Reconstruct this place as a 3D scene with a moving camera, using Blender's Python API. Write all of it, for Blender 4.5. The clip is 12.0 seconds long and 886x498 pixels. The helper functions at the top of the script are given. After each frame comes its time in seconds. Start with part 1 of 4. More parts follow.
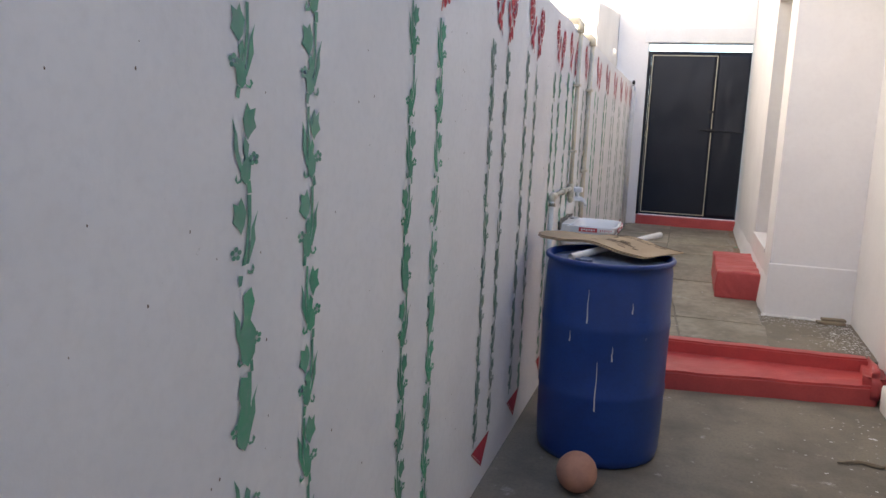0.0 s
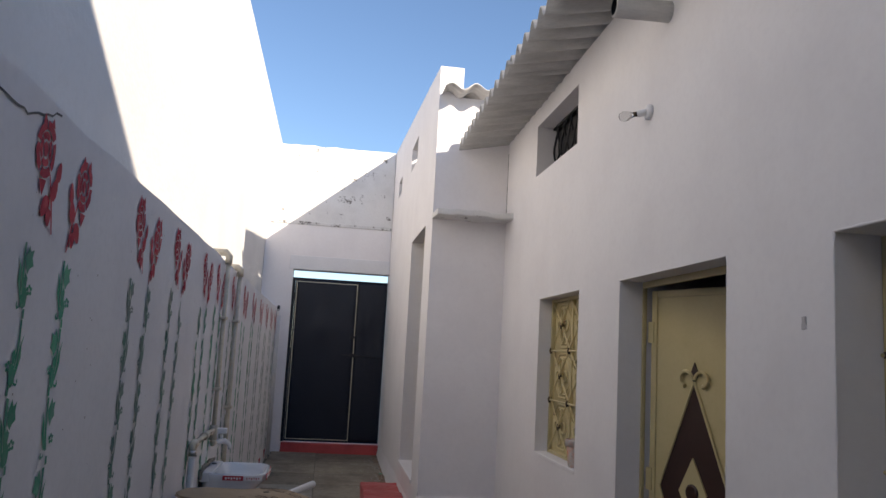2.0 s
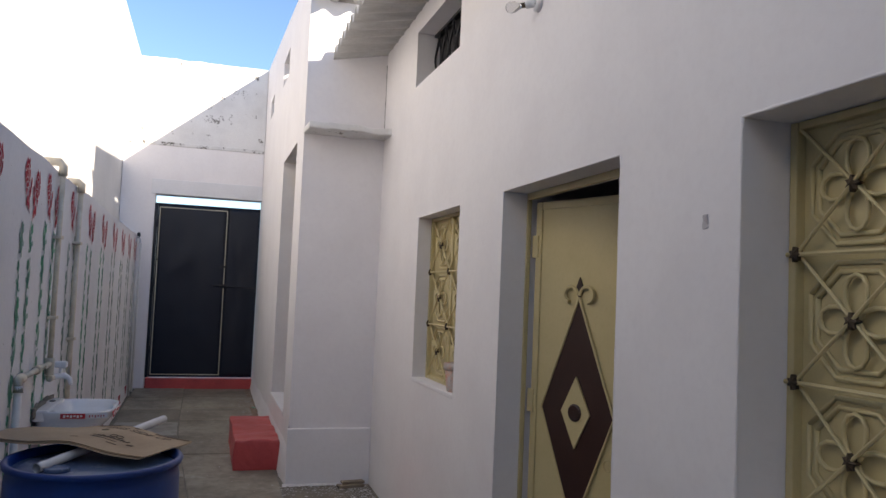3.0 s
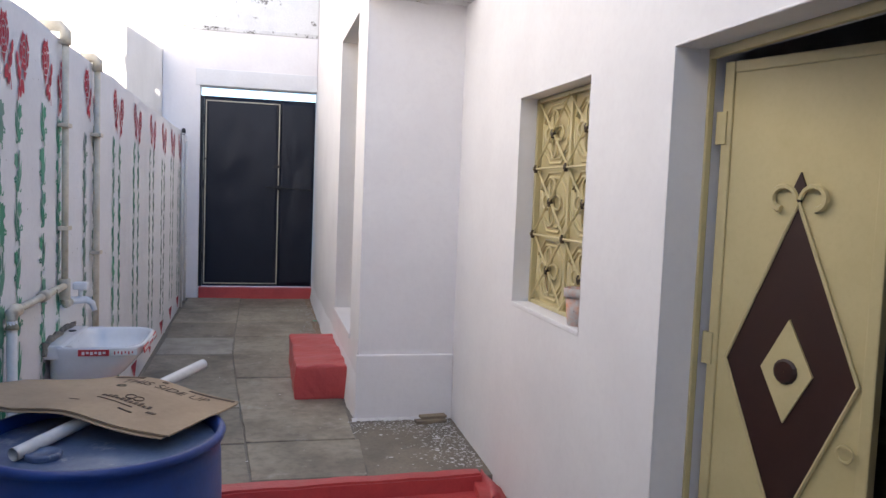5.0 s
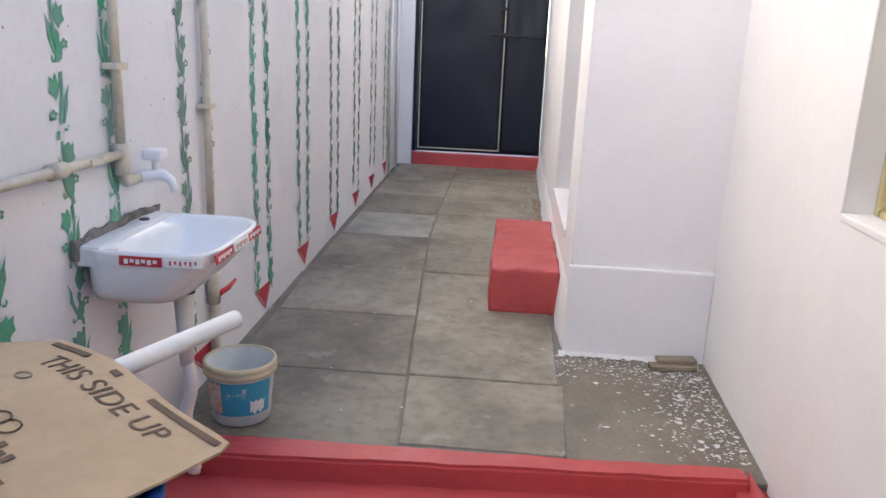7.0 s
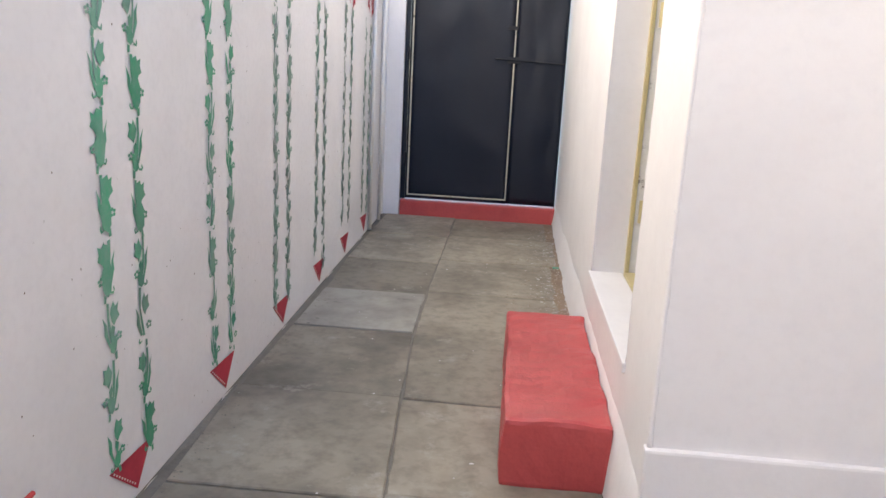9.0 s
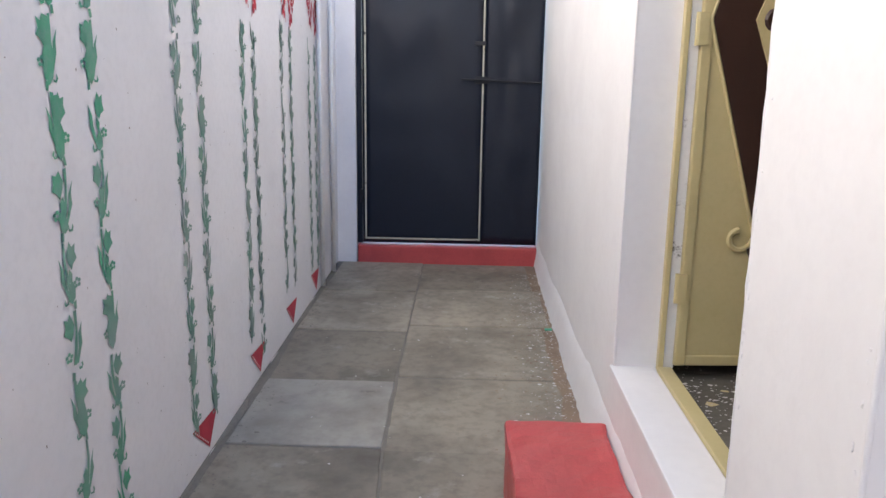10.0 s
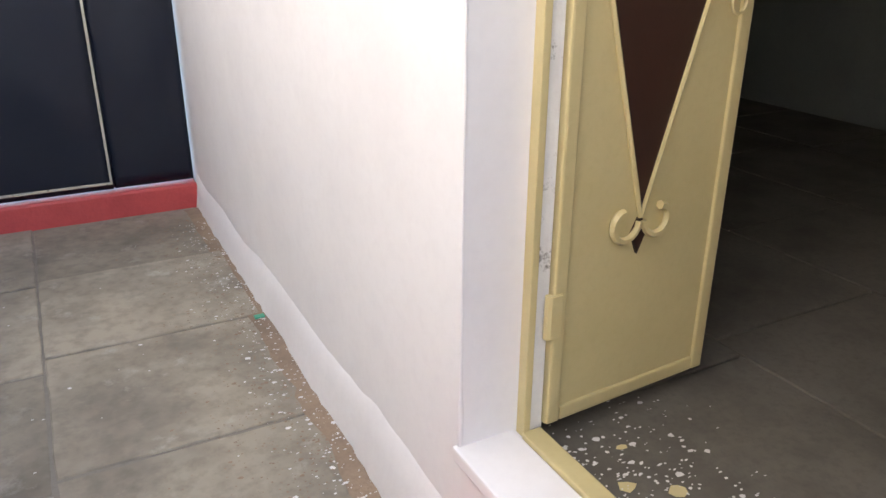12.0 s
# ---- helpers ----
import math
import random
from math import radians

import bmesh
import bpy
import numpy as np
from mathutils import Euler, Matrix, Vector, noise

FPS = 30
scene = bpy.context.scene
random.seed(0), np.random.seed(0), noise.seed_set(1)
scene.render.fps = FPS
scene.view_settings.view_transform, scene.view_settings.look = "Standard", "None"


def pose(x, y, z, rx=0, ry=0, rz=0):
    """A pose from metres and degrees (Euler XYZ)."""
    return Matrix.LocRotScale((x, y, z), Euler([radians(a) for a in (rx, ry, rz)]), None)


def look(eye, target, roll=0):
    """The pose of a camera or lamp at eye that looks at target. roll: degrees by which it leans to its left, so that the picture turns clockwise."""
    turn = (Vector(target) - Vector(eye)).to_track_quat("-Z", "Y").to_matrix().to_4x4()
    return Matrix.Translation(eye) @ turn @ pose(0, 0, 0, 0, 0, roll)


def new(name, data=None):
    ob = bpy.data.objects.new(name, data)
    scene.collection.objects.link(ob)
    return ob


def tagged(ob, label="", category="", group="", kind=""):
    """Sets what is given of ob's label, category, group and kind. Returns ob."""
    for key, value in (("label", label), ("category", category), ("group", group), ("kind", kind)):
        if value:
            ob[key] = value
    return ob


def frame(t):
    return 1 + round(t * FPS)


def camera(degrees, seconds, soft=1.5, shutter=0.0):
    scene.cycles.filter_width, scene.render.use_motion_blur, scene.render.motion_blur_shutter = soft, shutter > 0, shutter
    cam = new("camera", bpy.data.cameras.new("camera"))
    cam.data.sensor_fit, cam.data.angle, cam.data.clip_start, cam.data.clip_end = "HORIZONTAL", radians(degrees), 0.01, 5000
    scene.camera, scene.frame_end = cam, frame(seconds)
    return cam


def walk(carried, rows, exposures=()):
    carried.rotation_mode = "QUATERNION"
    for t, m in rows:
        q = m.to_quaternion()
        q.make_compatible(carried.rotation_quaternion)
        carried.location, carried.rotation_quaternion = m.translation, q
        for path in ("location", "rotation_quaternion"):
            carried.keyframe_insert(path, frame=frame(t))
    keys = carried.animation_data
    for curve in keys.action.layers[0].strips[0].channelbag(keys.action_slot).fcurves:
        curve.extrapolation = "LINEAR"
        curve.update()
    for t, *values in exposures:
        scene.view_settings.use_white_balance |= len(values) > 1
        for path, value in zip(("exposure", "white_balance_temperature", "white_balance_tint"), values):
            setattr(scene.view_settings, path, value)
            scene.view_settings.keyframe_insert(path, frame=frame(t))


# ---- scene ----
cam = camera(59.9, 12.0)
PATH = [
    (0, (0.599, 0.754, 1.515), (0.012, 2.638, 1.191), 2.45),
    (0.5, (0.595, 0.85, 1.51), (0.304, 2.824, 1.365), 4.1),
    (1, (0.538, 0.918, 1.587), (0.537, 2.917, 1.645), 4.2),
    (1.5, (0.498, 0.934, 1.633), (0.683, 2.915, 1.835), 3.8),
    (2, (0.515, 1.023, 1.653), (0.79, 2.986, 1.922), 3.1),
    (2.5, (0.612, 1.224, 1.615), (1.035, 3.168, 1.823), 2.6),
    (3, (0.637, 1.377, 1.579), (1.22, 3.287, 1.695), 2.4),
    (3.5, (0.545, 1.582, 1.586), (1.145, 3.49, 1.575), 2.2),
    (3.7, (0.542, 1.69, 1.578), (1.143, 3.597, 1.521), 2.5),
    (5.5, (0.774, 2.745, 1.574), (1.121, 4.706, 1.396), 2.0),
    (6, (0.888, 3.087, 1.55), (1.091, 5.06, 1.291), 2.1),
    (6.5, (0.98, 3.467, 1.528), (1.033, 5.427, 1.133), 2.6),
    (7, (0.977, 3.884, 1.46), (0.819, 5.81, 0.943), 2.4),
    (7.2, (0.953, 3.984, 1.464), (0.619, 5.878, 0.915), 1.4),
    (8.8, (0.85, 5.168, 1.428), (0.592, 7.083, 0.912), 2.6),
    (9, (0.885, 5.364, 1.437), (0.724, 7.306, 0.989), 2.9),
    (9.5, (0.905, 5.794, 1.494), (0.79, 7.748, 1.087), 1.9),
    (10, (0.765, 6.268, 1.539), (0.703, 8.222, 1.115), 0.9),
    (10.5, (0.701, 6.598, 1.588), (0.672, 8.525, 1.054), 0.8),
    (11, (0.657, 6.968, 1.634), (0.668, 8.853, 0.963), 0.8),
    (11.5, (0.572, 7.303, 1.607), (0.963, 9.125, 0.882), 1.1),
    (12, (0.607, 7.593, 1.623), (1.464, 9.232, 0.864), 0.2),
]
EXPOSURES = [(0.0, 2.4, 8700, 11), (0.5, 2.1, 8300, 11), (0.9, 1.35, 8100, 12), (1.4, 0.9, 7700, 13), (2.0, 0.92, 7700, 13), (2.5, 1.02, 7700, 13), (3.0, 1.25, 7700, 13), (3.7, 1.5, 7500, 12),
             (5.5, 2.32, 7400, 12), (6.5, 2.55, 7300, 10), (7.2, 2.87, 8000, 11), (9.0, 2.93, 8300, 10), (9.5, 2.78, 8300, 10), (10.0, 2.7, 7500, 10), (10.5, 2.82, 7800, 10), (11.0, 3.08, 7800, 10), (11.5, 3.15, 7800, 10), (12.0, 3.05, 7800, 10)]
walk(cam, [(t, look(eye, target, roll)) for t, eye, target, roll in PATH], EXPOSURES)


# ---- world, sun, exposure ----
SUN_TO = Vector((1.8, -2.3, 1.22)).normalized()
world = bpy.data.worlds.new("sky")
scene.world = world
world.use_nodes = True
wn = world.node_tree.nodes
sky = wn.new("ShaderNodeTexSky")
sky.sky_type, sky.sun_disc = "NISHITA", False
sky.sun_elevation = math.asin(SUN_TO.z)
sky.sun_rotation = math.atan2(SUN_TO.x, SUN_TO.y)
sky.air_density, sky.dust_density, sky.ozone_density = 0.9, 0.0, 5.0
wn["Background"].inputs["Strength"].default_value = 0.118
world.node_tree.links.new(sky.outputs[0], wn["Background"].inputs[0])
sun_data = bpy.data.lights.new("sun", "SUN")
sun_data.energy, sun_data.angle, sun_data.color = 4.0, radians(0.5), (1.0, 0.965, 0.92)
sun = new("sun", sun_data)
sun.matrix_world = look(SUN_TO * 30, (0, 0, 0))

# ---- materials ----
def material(name, base, rough=0.6, metal=0.0, dark=None, scale=6.0, mix=0.5, fine=60.0, bump=0.15, dist=0.004,
             spot=None, spot_scale=9.0, spot_at=0.66, spot_soft=0.06, island=0.0, objvar=0.0, spec=0.5, stretch=(1, 1, 1)):
    """A surface with broad blotches, fine grain, optional spots of a second colour and relief."""
    m = bpy.data.materials.new(name)
    m.use_nodes = True
    n, link = m.node_tree.nodes, m.node_tree.links.new
    b = n["Principled BSDF"]
    b.inputs["Metallic"].default_value, b.inputs["Specular IOR Level"].default_value = metal, spec
    geo = n.new("ShaderNodeNewGeometry")
    mp = n.new("ShaderNodeMapping")
    mp.inputs["Scale"].default_value = stretch
    link(geo.outputs["Position"], mp.inputs["Vector"])

    def noise_tex(s, detail=5.0, r=0.6):
        t = n.new("ShaderNodeTexNoise")
        t.inputs["Scale"].default_value, t.inputs["Detail"].default_value, t.inputs["Roughness"].default_value = s, detail, r
        link(mp.outputs[0], t.inputs["Vector"])
        return t.outputs[0]

    def ramp(v, lo, hi):
        r = n.new("ShaderNodeMapRange")
        r.inputs["From Min"].default_value, r.inputs["From Max"].default_value = lo, hi
        link(v, r.inputs["Value"])
        return r.outputs[0]

    def blend(fac, a, c):
        x = n.new("ShaderNodeMix")
        x.data_type = "RGBA"
        link(fac, x.inputs["Factor"])
        for sock, val in ((x.inputs["A"], a), (x.inputs["B"], c)):
            if isinstance(val, tuple):
                sock.default_value = (*val, 1)
            else:
                link(val, sock)
        return x.outputs["Result"]

    dark = dark or tuple(c * 0.72 for c in base)
    big, small = noise_tex(scale), noise_tex(fine, 3.0)
    f = n.new("ShaderNodeMath")
    f.operation = "MULTIPLY"
    link(ramp(big, 0.42, 0.72), f.inputs[0])
    f.inputs[1].default_value = mix
    col = blend(f.outputs[0], base, dark)
    f2 = n.new("ShaderNodeMath")
    f2.operation = "MULTIPLY"
    link(ramp(small, 0.45, 0.8), f2.inputs[0])
    f2.inputs[1].default_value = mix * 0.6
    col = blend(f2.outputs[0], col, dark)
    if spot:
        col = blend(ramp(noise_tex(spot_scale, 7.0, 0.7), spot_at, spot_at + spot_soft), col, spot)
    if objvar:
        oi = n.new("ShaderNodeObjectInfo")
        hs = n.new("ShaderNodeHueSaturation")
        link(ramp(oi.outputs["Random"], 0.0, 1.0), hs.inputs["Value"])
        hs.inputs["Value"].default_value = 1
        r = n.new("ShaderNodeMapRange")
        r.inputs["To Min"].default_value, r.inputs["To Max"].default_value = 1 - objvar, 1 + objvar
        link(oi.outputs["Random"], r.inputs["Value"])
        link(r.outputs[0], hs.inputs["Value"])
        link(col, hs.inputs["Color"])
        col = hs.outputs[0]
    link(col, b.inputs["Base Color"])
    rr = n.new("ShaderNodeMapRange")
    rr.inputs["To Min"].default_value, rr.inputs["To Max"].default_value = max(rough - 0.1, 0.03), min(rough + 0.12, 1)
    link(big, rr.inputs["Value"])
    link(rr.outputs[0], b.inputs["Roughness"])
    if bump:
        add = n.new("ShaderNodeMath")
        add.operation = "MULTIPLY_ADD"
        link(small, add.inputs[0])
        add.inputs[1].default_value = 0.35
        link(big, add.inputs[2])
        bp = n.new("ShaderNodeBump")
        bp.inputs["Strength"].default_value, bp.inputs["Distance"].default_value = bump, dist
        link(add.outputs[0], bp.inputs["Height"])
        link(bp.outputs[0], b.inputs["Normal"])
    return m


PLASTER = material("white_plaster", (0.84, 0.815, 0.82), 0.75, dark=(0.74, 0.71, 0.72), scale=2.2, mix=0.5, fine=30, bump=0.16, dist=0.012, spot=(0.45, 0.42, 0.40), spot_scale=14, spot_at=0.74, spot_soft=0.05)
PAINTED = material("pale_grey_limewash", (0.77, 0.77, 0.79), 0.75, dark=(0.64, 0.64, 0.66), scale=1.6, mix=0.6, fine=38, bump=0.18, dist=0.01, spot=(0.36, 0.35, 0.35), spot_scale=16, spot_at=0.685, spot_soft=0.05)
CREAM = material("sunlit_whitewash", (0.75, 0.735, 0.71), 0.8, dark=(0.65, 0.635, 0.61), scale=1.4, mix=0.6, fine=26, bump=0.4, dist=0.02, spot=(0.5, 0.47, 0.43), spot_scale=7, spot_at=0.73)
REVEAL = material("grey_cement_reveal", (0.52, 0.50, 0.51), 0.8, scale=5, mix=0.5, bump=0.4, dist=0.008)
STAINED = material("stained_whitewash", (0.76, 0.75, 0.74), 0.8, dark=(0.6, 0.59, 0.58), scale=3, mix=0.7, bump=0.5, dist=0.012, spot=(0.16, 0.145, 0.13), spot_scale=8, spot_at=0.60)
STONE = material("grey_flagstone", (0.31, 0.27, 0.21), 0.62, dark=(0.115, 0.098, 0.078), scale=1.9, mix=1.0, fine=18, bump=0.6, dist=0.008, spot=(0.38, 0.35, 0.30), spot_scale=5.0, spot_at=0.58, spot_soft=0.14, objvar=0.2)
PALESTONE = material("pale_flagstone", (0.36, 0.335, 0.29), 0.62, dark=(0.22, 0.20, 0.17), scale=3.5, mix=0.9, fine=18, bump=0.6, dist=0.008, spot=(0.16, 0.15, 0.13), spot_scale=7, spot_at=0.64, spot_soft=0.1)
MORTAR = material("dark_mortar", (0.215, 0.195, 0.165), 0.9, scale=9, mix=0.6, bump=0.8, dist=0.01, spot=(0.3, 0.28, 0.26), spot_scale=18)
CEMENT = material("worn_cement", (0.24, 0.205, 0.16), 0.8, dark=(0.13, 0.11, 0.092), scale=2.6, mix=0.9, bump=0.6, dist=0.01, spot=(0.44, 0.41, 0.38), spot_scale=9, spot_at=0.62, spot_soft=0.1)
LID = material("dusty_blue_lid", (0.10, 0.15, 0.24), 0.35, dark=(0.03, 0.06, 0.16), scale=7, mix=0.9, bump=0.2, spot=(0.34, 0.36, 0.40), spot_scale=11, spot_at=0.58, spot_soft=0.12)
DUST = material("brown_grit", (0.30, 0.215, 0.15), 0.95, dark=(0.19, 0.135, 0.10), scale=7, mix=0.8, bump=0.7, dist=0.008, spot=(0.5, 0.46, 0.43), spot_scale=30, spot_at=0.66)
# darker copy of the flagstone: the side room's dimness sits in its colour
SHADESTONE = material("shaded_flagstone", (0.15, 0.135, 0.115), 0.7, dark=(0.08, 0.07, 0.06), scale=3, mix=0.9, bump=0.5, spot=(0.3, 0.28, 0.25), spot_scale=9, spot_at=0.68)
MOULD = material("mouldy_whitewash", (0.70, 0.69, 0.68), 0.85, dark=(0.5, 0.49, 0.48), scale=4, mix=0.8, bump=0.6, dist=0.01, spot=(0.09, 0.08, 0.07), spot_scale=11, spot_at=0.53, spot_soft=0.08)
RED = material("red_oxide_paint", (0.56, 0.08, 0.08), 0.42, dark=(0.40, 0.05, 0.052), scale=4, mix=0.6, bump=0.5, dist=0.01, spot=(0.2, 0.06, 0.06), spot_scale=12, spot_at=0.73)
BLACK = material("black_enamel", (0.007, 0.010, 0.020), 0.40, dark=(0.008, 0.011, 0.021), scale=1.8, mix=0.25, fine=20, bump=0.10, dist=0.015, spec=0.36)
CHALK = material("cream_paint_line", (0.5, 0.47, 0.38), 0.7, scale=20, mix=0.6, spot=(0.05, 0.05, 0.05), spot_scale=25, spot_at=0.6)
YELLOW = material("cream_yellow_enamel", (0.60, 0.50, 0.27), 0.42, dark=(0.50, 0.41, 0.20), scale=4, mix=0.5, bump=0.2, dist=0.004, spot=(0.3, 0.25, 0.15), spot_scale=20, spot_at=0.74)
BROWN = material("dark_brown_enamel", (0.045, 0.018, 0.012), 0.4, scale=6, mix=0.5, bump=0.15)
RUST = material("dark_bronze_paint", (0.07, 0.045, 0.025), 0.5, metal=0.3, scale=40, mix=0.6)
# room interiors: their dimness is put into this dark grey
DARKROOM = material("shaded_room_grey", (0.28, 0.30, 0.28), 0.85, scale=2, mix=0.6)
IRON = material("black_iron", (0.02, 0.02, 0.024), 0.5, metal=0.4, scale=20, mix=0.5)
SHEET = material("asbestos_sheet", (0.60, 0.59, 0.57), 0.85, dark=(0.38, 0.37, 0.36), scale=5, mix=0.8, bump=0.4, stretch=(0.4, 3, 1), spot=(0.2, 0.19, 0.18), spot_scale=9, spot_at=0.68)
BLUE = material("blue_plastic", (0.004, 0.048, 0.24), 0.40, dark=(0.006, 0.030, 0.15), scale=4, mix=0.7, bump=0.2, spot=(0.30, 0.36, 0.5), spot_scale=10, spot_at=0.74, spot_soft=0.04)
CARD = material("brown_cardboard", (0.43, 0.31, 0.20), 0.9, dark=(0.31, 0.215, 0.14), scale=5, mix=0.6, bump=0.25, spot=(0.22, 0.15, 0.09), spot_scale=9, spot_at=0.72)
INK = material("faded_black_ink", (0.12, 0.08, 0.055), 0.9, scale=60, mix=0.4, bump=0)
CERAMIC = material("white_ceramic", (0.82, 0.82, 0.82), 0.14, scale=4, mix=0.25, bump=0.03, spot=(0.5, 0.48, 0.45), spot_scale=16, spot_at=0.75)
TAPE = material("red_sticker", (0.55, 0.03, 0.035), 0.5, scale=30, mix=0.4, bump=0)
WHITE_INK = material("white_print", (0.8, 0.78, 0.76), 0.6, scale=30, mix=0.2, bump=0)
PVC = material("cream_pvc", (0.68, 0.62, 0.50), 0.45, dark=(0.42, 0.36, 0.27), scale=9, mix=0.7, bump=0.1, spot=(0.25, 0.22, 0.18), spot_scale=22, spot_at=0.7)
PVC_WHITE = material("white_pvc", (0.74, 0.72, 0.70), 0.4, scale=9, mix=0.5, bump=0.05, spot=(0.4, 0.3, 0.26), spot_scale=18, spot_at=0.72)
TAPWHITE = material("white_plastic", (0.85, 0.85, 0.86), 0.3, scale=9, mix=0.2, bump=0)
BUCKET = material("white_bucket_plastic", (0.62, 0.64, 0.62), 0.5, scale=9, mix=0.6, bump=0.1, spot=(0.35, 0.38, 0.38), spot_scale=14)
BUCKETRIM = material("yellowed_plastic", (0.62, 0.54, 0.36), 0.5, scale=12, mix=0.7, bump=0.1)
CYAN = material("cyan_label", (0.03, 0.33, 0.5), 0.5, scale=14, mix=0.5, spot=(0.6, 0.65, 0.65), spot_scale=16, spot_at=0.62, bump=0)
GREEN = material("green_stencil_paint", (0.05, 0.34, 0.20), 0.75, dark=(0.20, 0.32, 0.28), scale=3.0, mix=1.0, fine=50, bump=0.1, objvar=0.2)
GREYGREEN = material("grey_green_stencil_paint", (0.13, 0.28, 0.22), 0.75, dark=(0.24, 0.26, 0.26), scale=5, mix=0.9, fine=50, bump=0.1, objvar=0.15)
ROSE = material("red_stencil_paint", (0.50, 0.035, 0.06), 0.75, dark=(0.36, 0.03, 0.05), scale=9, mix=0.8, bump=0.1)
POTMIX = material("paint_splashed_clay", (0.58, 0.56, 0.54), 0.75, dark=(0.70, 0.24, 0.10), scale=18, mix=1.0, fine=40, bump=0.4, spot=(0.16, 0.12, 0.12), spot_scale=24, spot_at=0.62)
FLECK = material("white_paint_flakes", (0.72, 0.70, 0.69), 0.85, scale=30, mix=0.4, bump=0.1)
GLASS = bpy.data.materials.new("clear_glass")
GLASS.use_nodes = True
_g = GLASS.node_tree.nodes["Principled BSDF"].inputs
_g["Transmission Weight"].default_value, _g["Roughness"].default_value, _g["IOR"].default_value = 1.0, 0.02, 1.3
CLAY = material("terracotta_clay", (0.50, 0.24, 0.17), 0.8, scale=14, mix=0.6, bump=0.3)
GREENPLASTIC = material("green_plastic_scrap", (0.05, 0.35, 0.22), 0.5, bump=0)
WOOD = material("weathered_wood", (0.30, 0.24, 0.17), 0.85, dark=(0.15, 0.11, 0.08), scale=6, mix=0.8, stretch=(1, 6, 6), bump=0.4)
SOIL = material("dry_ground", (0.26, 0.22, 0.17), 0.95, scale=0.5, mix=0.7, bump=0.6, dist=0.03)


# ---- mesh helpers ----
def mesh_ob(name, bm, mat, parent=None, label="", smooth=False):
    me = bpy.data.meshes.new(name)
    bmesh.ops.recalc_face_normals(bm, faces=bm.faces)
    bm.to_mesh(me)
    bm.free()
    for m in (mat if isinstance(mat, (list, tuple)) else [mat]):
        me.materials.append(m)
    if smooth:
        me.polygons.foreach_set("use_smooth", [True] * len(me.polygons))
    ob = new(name, me)
    ob.parent = parent
    if label:
        ob["label"] = label
    return ob


def part(name, bm, mat, parent, label="", smooth=False):
    return mesh_ob(name, bm, mat, parent, label, smooth)


def thing(name, at, label, category, group="", rz=0.0):
    ob = new(name)
    ob.matrix_basis = pose(*at, 0, 0, rz)
    return tagged(ob, label, category, group)


def structure(ob, label=""):
    return tagged(ob, label, "", "", "structure")


def add_box(bm, x0, x1, y0, y1, z0, z1, bevel=0.0, rot=None):
    r = bmesh.ops.create_cube(bm, size=1.0)
    vs = r["verts"]
    for v in vs:
        v.co = Vector(((x0 + x1) / 2 + v.co.x * (x1 - x0), (y0 + y1) / 2 + v.co.y * (y1 - y0), (z0 + z1) / 2 + v.co.z * (z1 - z0)))
    if rot is not None:
        bmesh.ops.transform(bm, matrix=rot, verts=vs)
    if bevel:
        es = list({e for v in vs for e in v.link_edges})
        bmesh.ops.bevel(bm, geom=es, offset=bevel, segments=2, affect="EDGES", profile=0.6)
    return bm


def box(x0, x1, y0, y1, z0, z1, bevel=0.0):
    return add_box(bmesh.new(), x0, x1, y0, y1, z0, z1, bevel)


def add_tube(bm, pts, r, seg=10, caps=True, radii=None, up=None):
    """A round tube along a list of points."""
    pts = [Vector(p) for p in pts]
    rings = []
    side = Vector(up) if up else Vector((0, 0, 1))
    for i, p in enumerate(pts):
        d = (pts[min(i + 1, len(pts) - 1)] - pts[max(i - 1, 0)]).normalized()
        a = d.cross(side if up or abs(d.z) < 0.95 else Vector((1, 0, 0))).normalized()
        c = d.cross(a)
        rr = radii[i] if radii else r
        rings.append([bm.verts.new(p + (a * math.cos(k * 2 * math.pi / seg) + c * math.sin(k * 2 * math.pi / seg)) * rr) for k in range(seg)])
    for q, s in zip(rings, rings[1:]):
        for k in range(seg):
            bm.faces.new((q[k], q[(k + 1) % seg], s[(k + 1) % seg], s[k]))
    if caps:
        bm.faces.new(rings[0])
        bm.faces.new(rings[-1])
    return bm


def tube(pts, r, seg=10, caps=True, radii=None, up=None):
    return add_tube(bmesh.new(), pts, r, seg, caps, radii, up)


def lathe(profile, seg=32):
    """A turned shape from (radius, height) pairs."""
    bm = bmesh.new()
    rings = [[bm.verts.new((r * math.cos(k * 2 * math.pi / seg), r * math.sin(k * 2 * math.pi / seg), z)) for k in range(seg)] for r, z in profile]
    for q, s in zip(rings, rings[1:]):
        for k in range(seg):
            bm.faces.new((q[k], q[(k + 1) % seg], s[(k + 1) % seg], s[k]))
    return bm


def lumpy(bm, length=0.08, amp=0.006, freq=5.0, seed=0.0):
    """Cut long edges into short ones and push the surface about, like hand-trowelled cement."""
    for _ in range(6):
        es = [e for e in bm.edges if e.calc_length() > length]
        if not es:
            break
        bmesh.ops.subdivide_edges(bm, edges=es, cuts=1, use_grid_fill=True)
    for v in bm.verts:
        v.co += noise.noise_vector(v.co * freq + Vector((seed, seed, 0))) * amp + noise.noise_vector(v.co * freq * 4 + Vector((0, seed, seed))) * amp * 0.35
    return bm


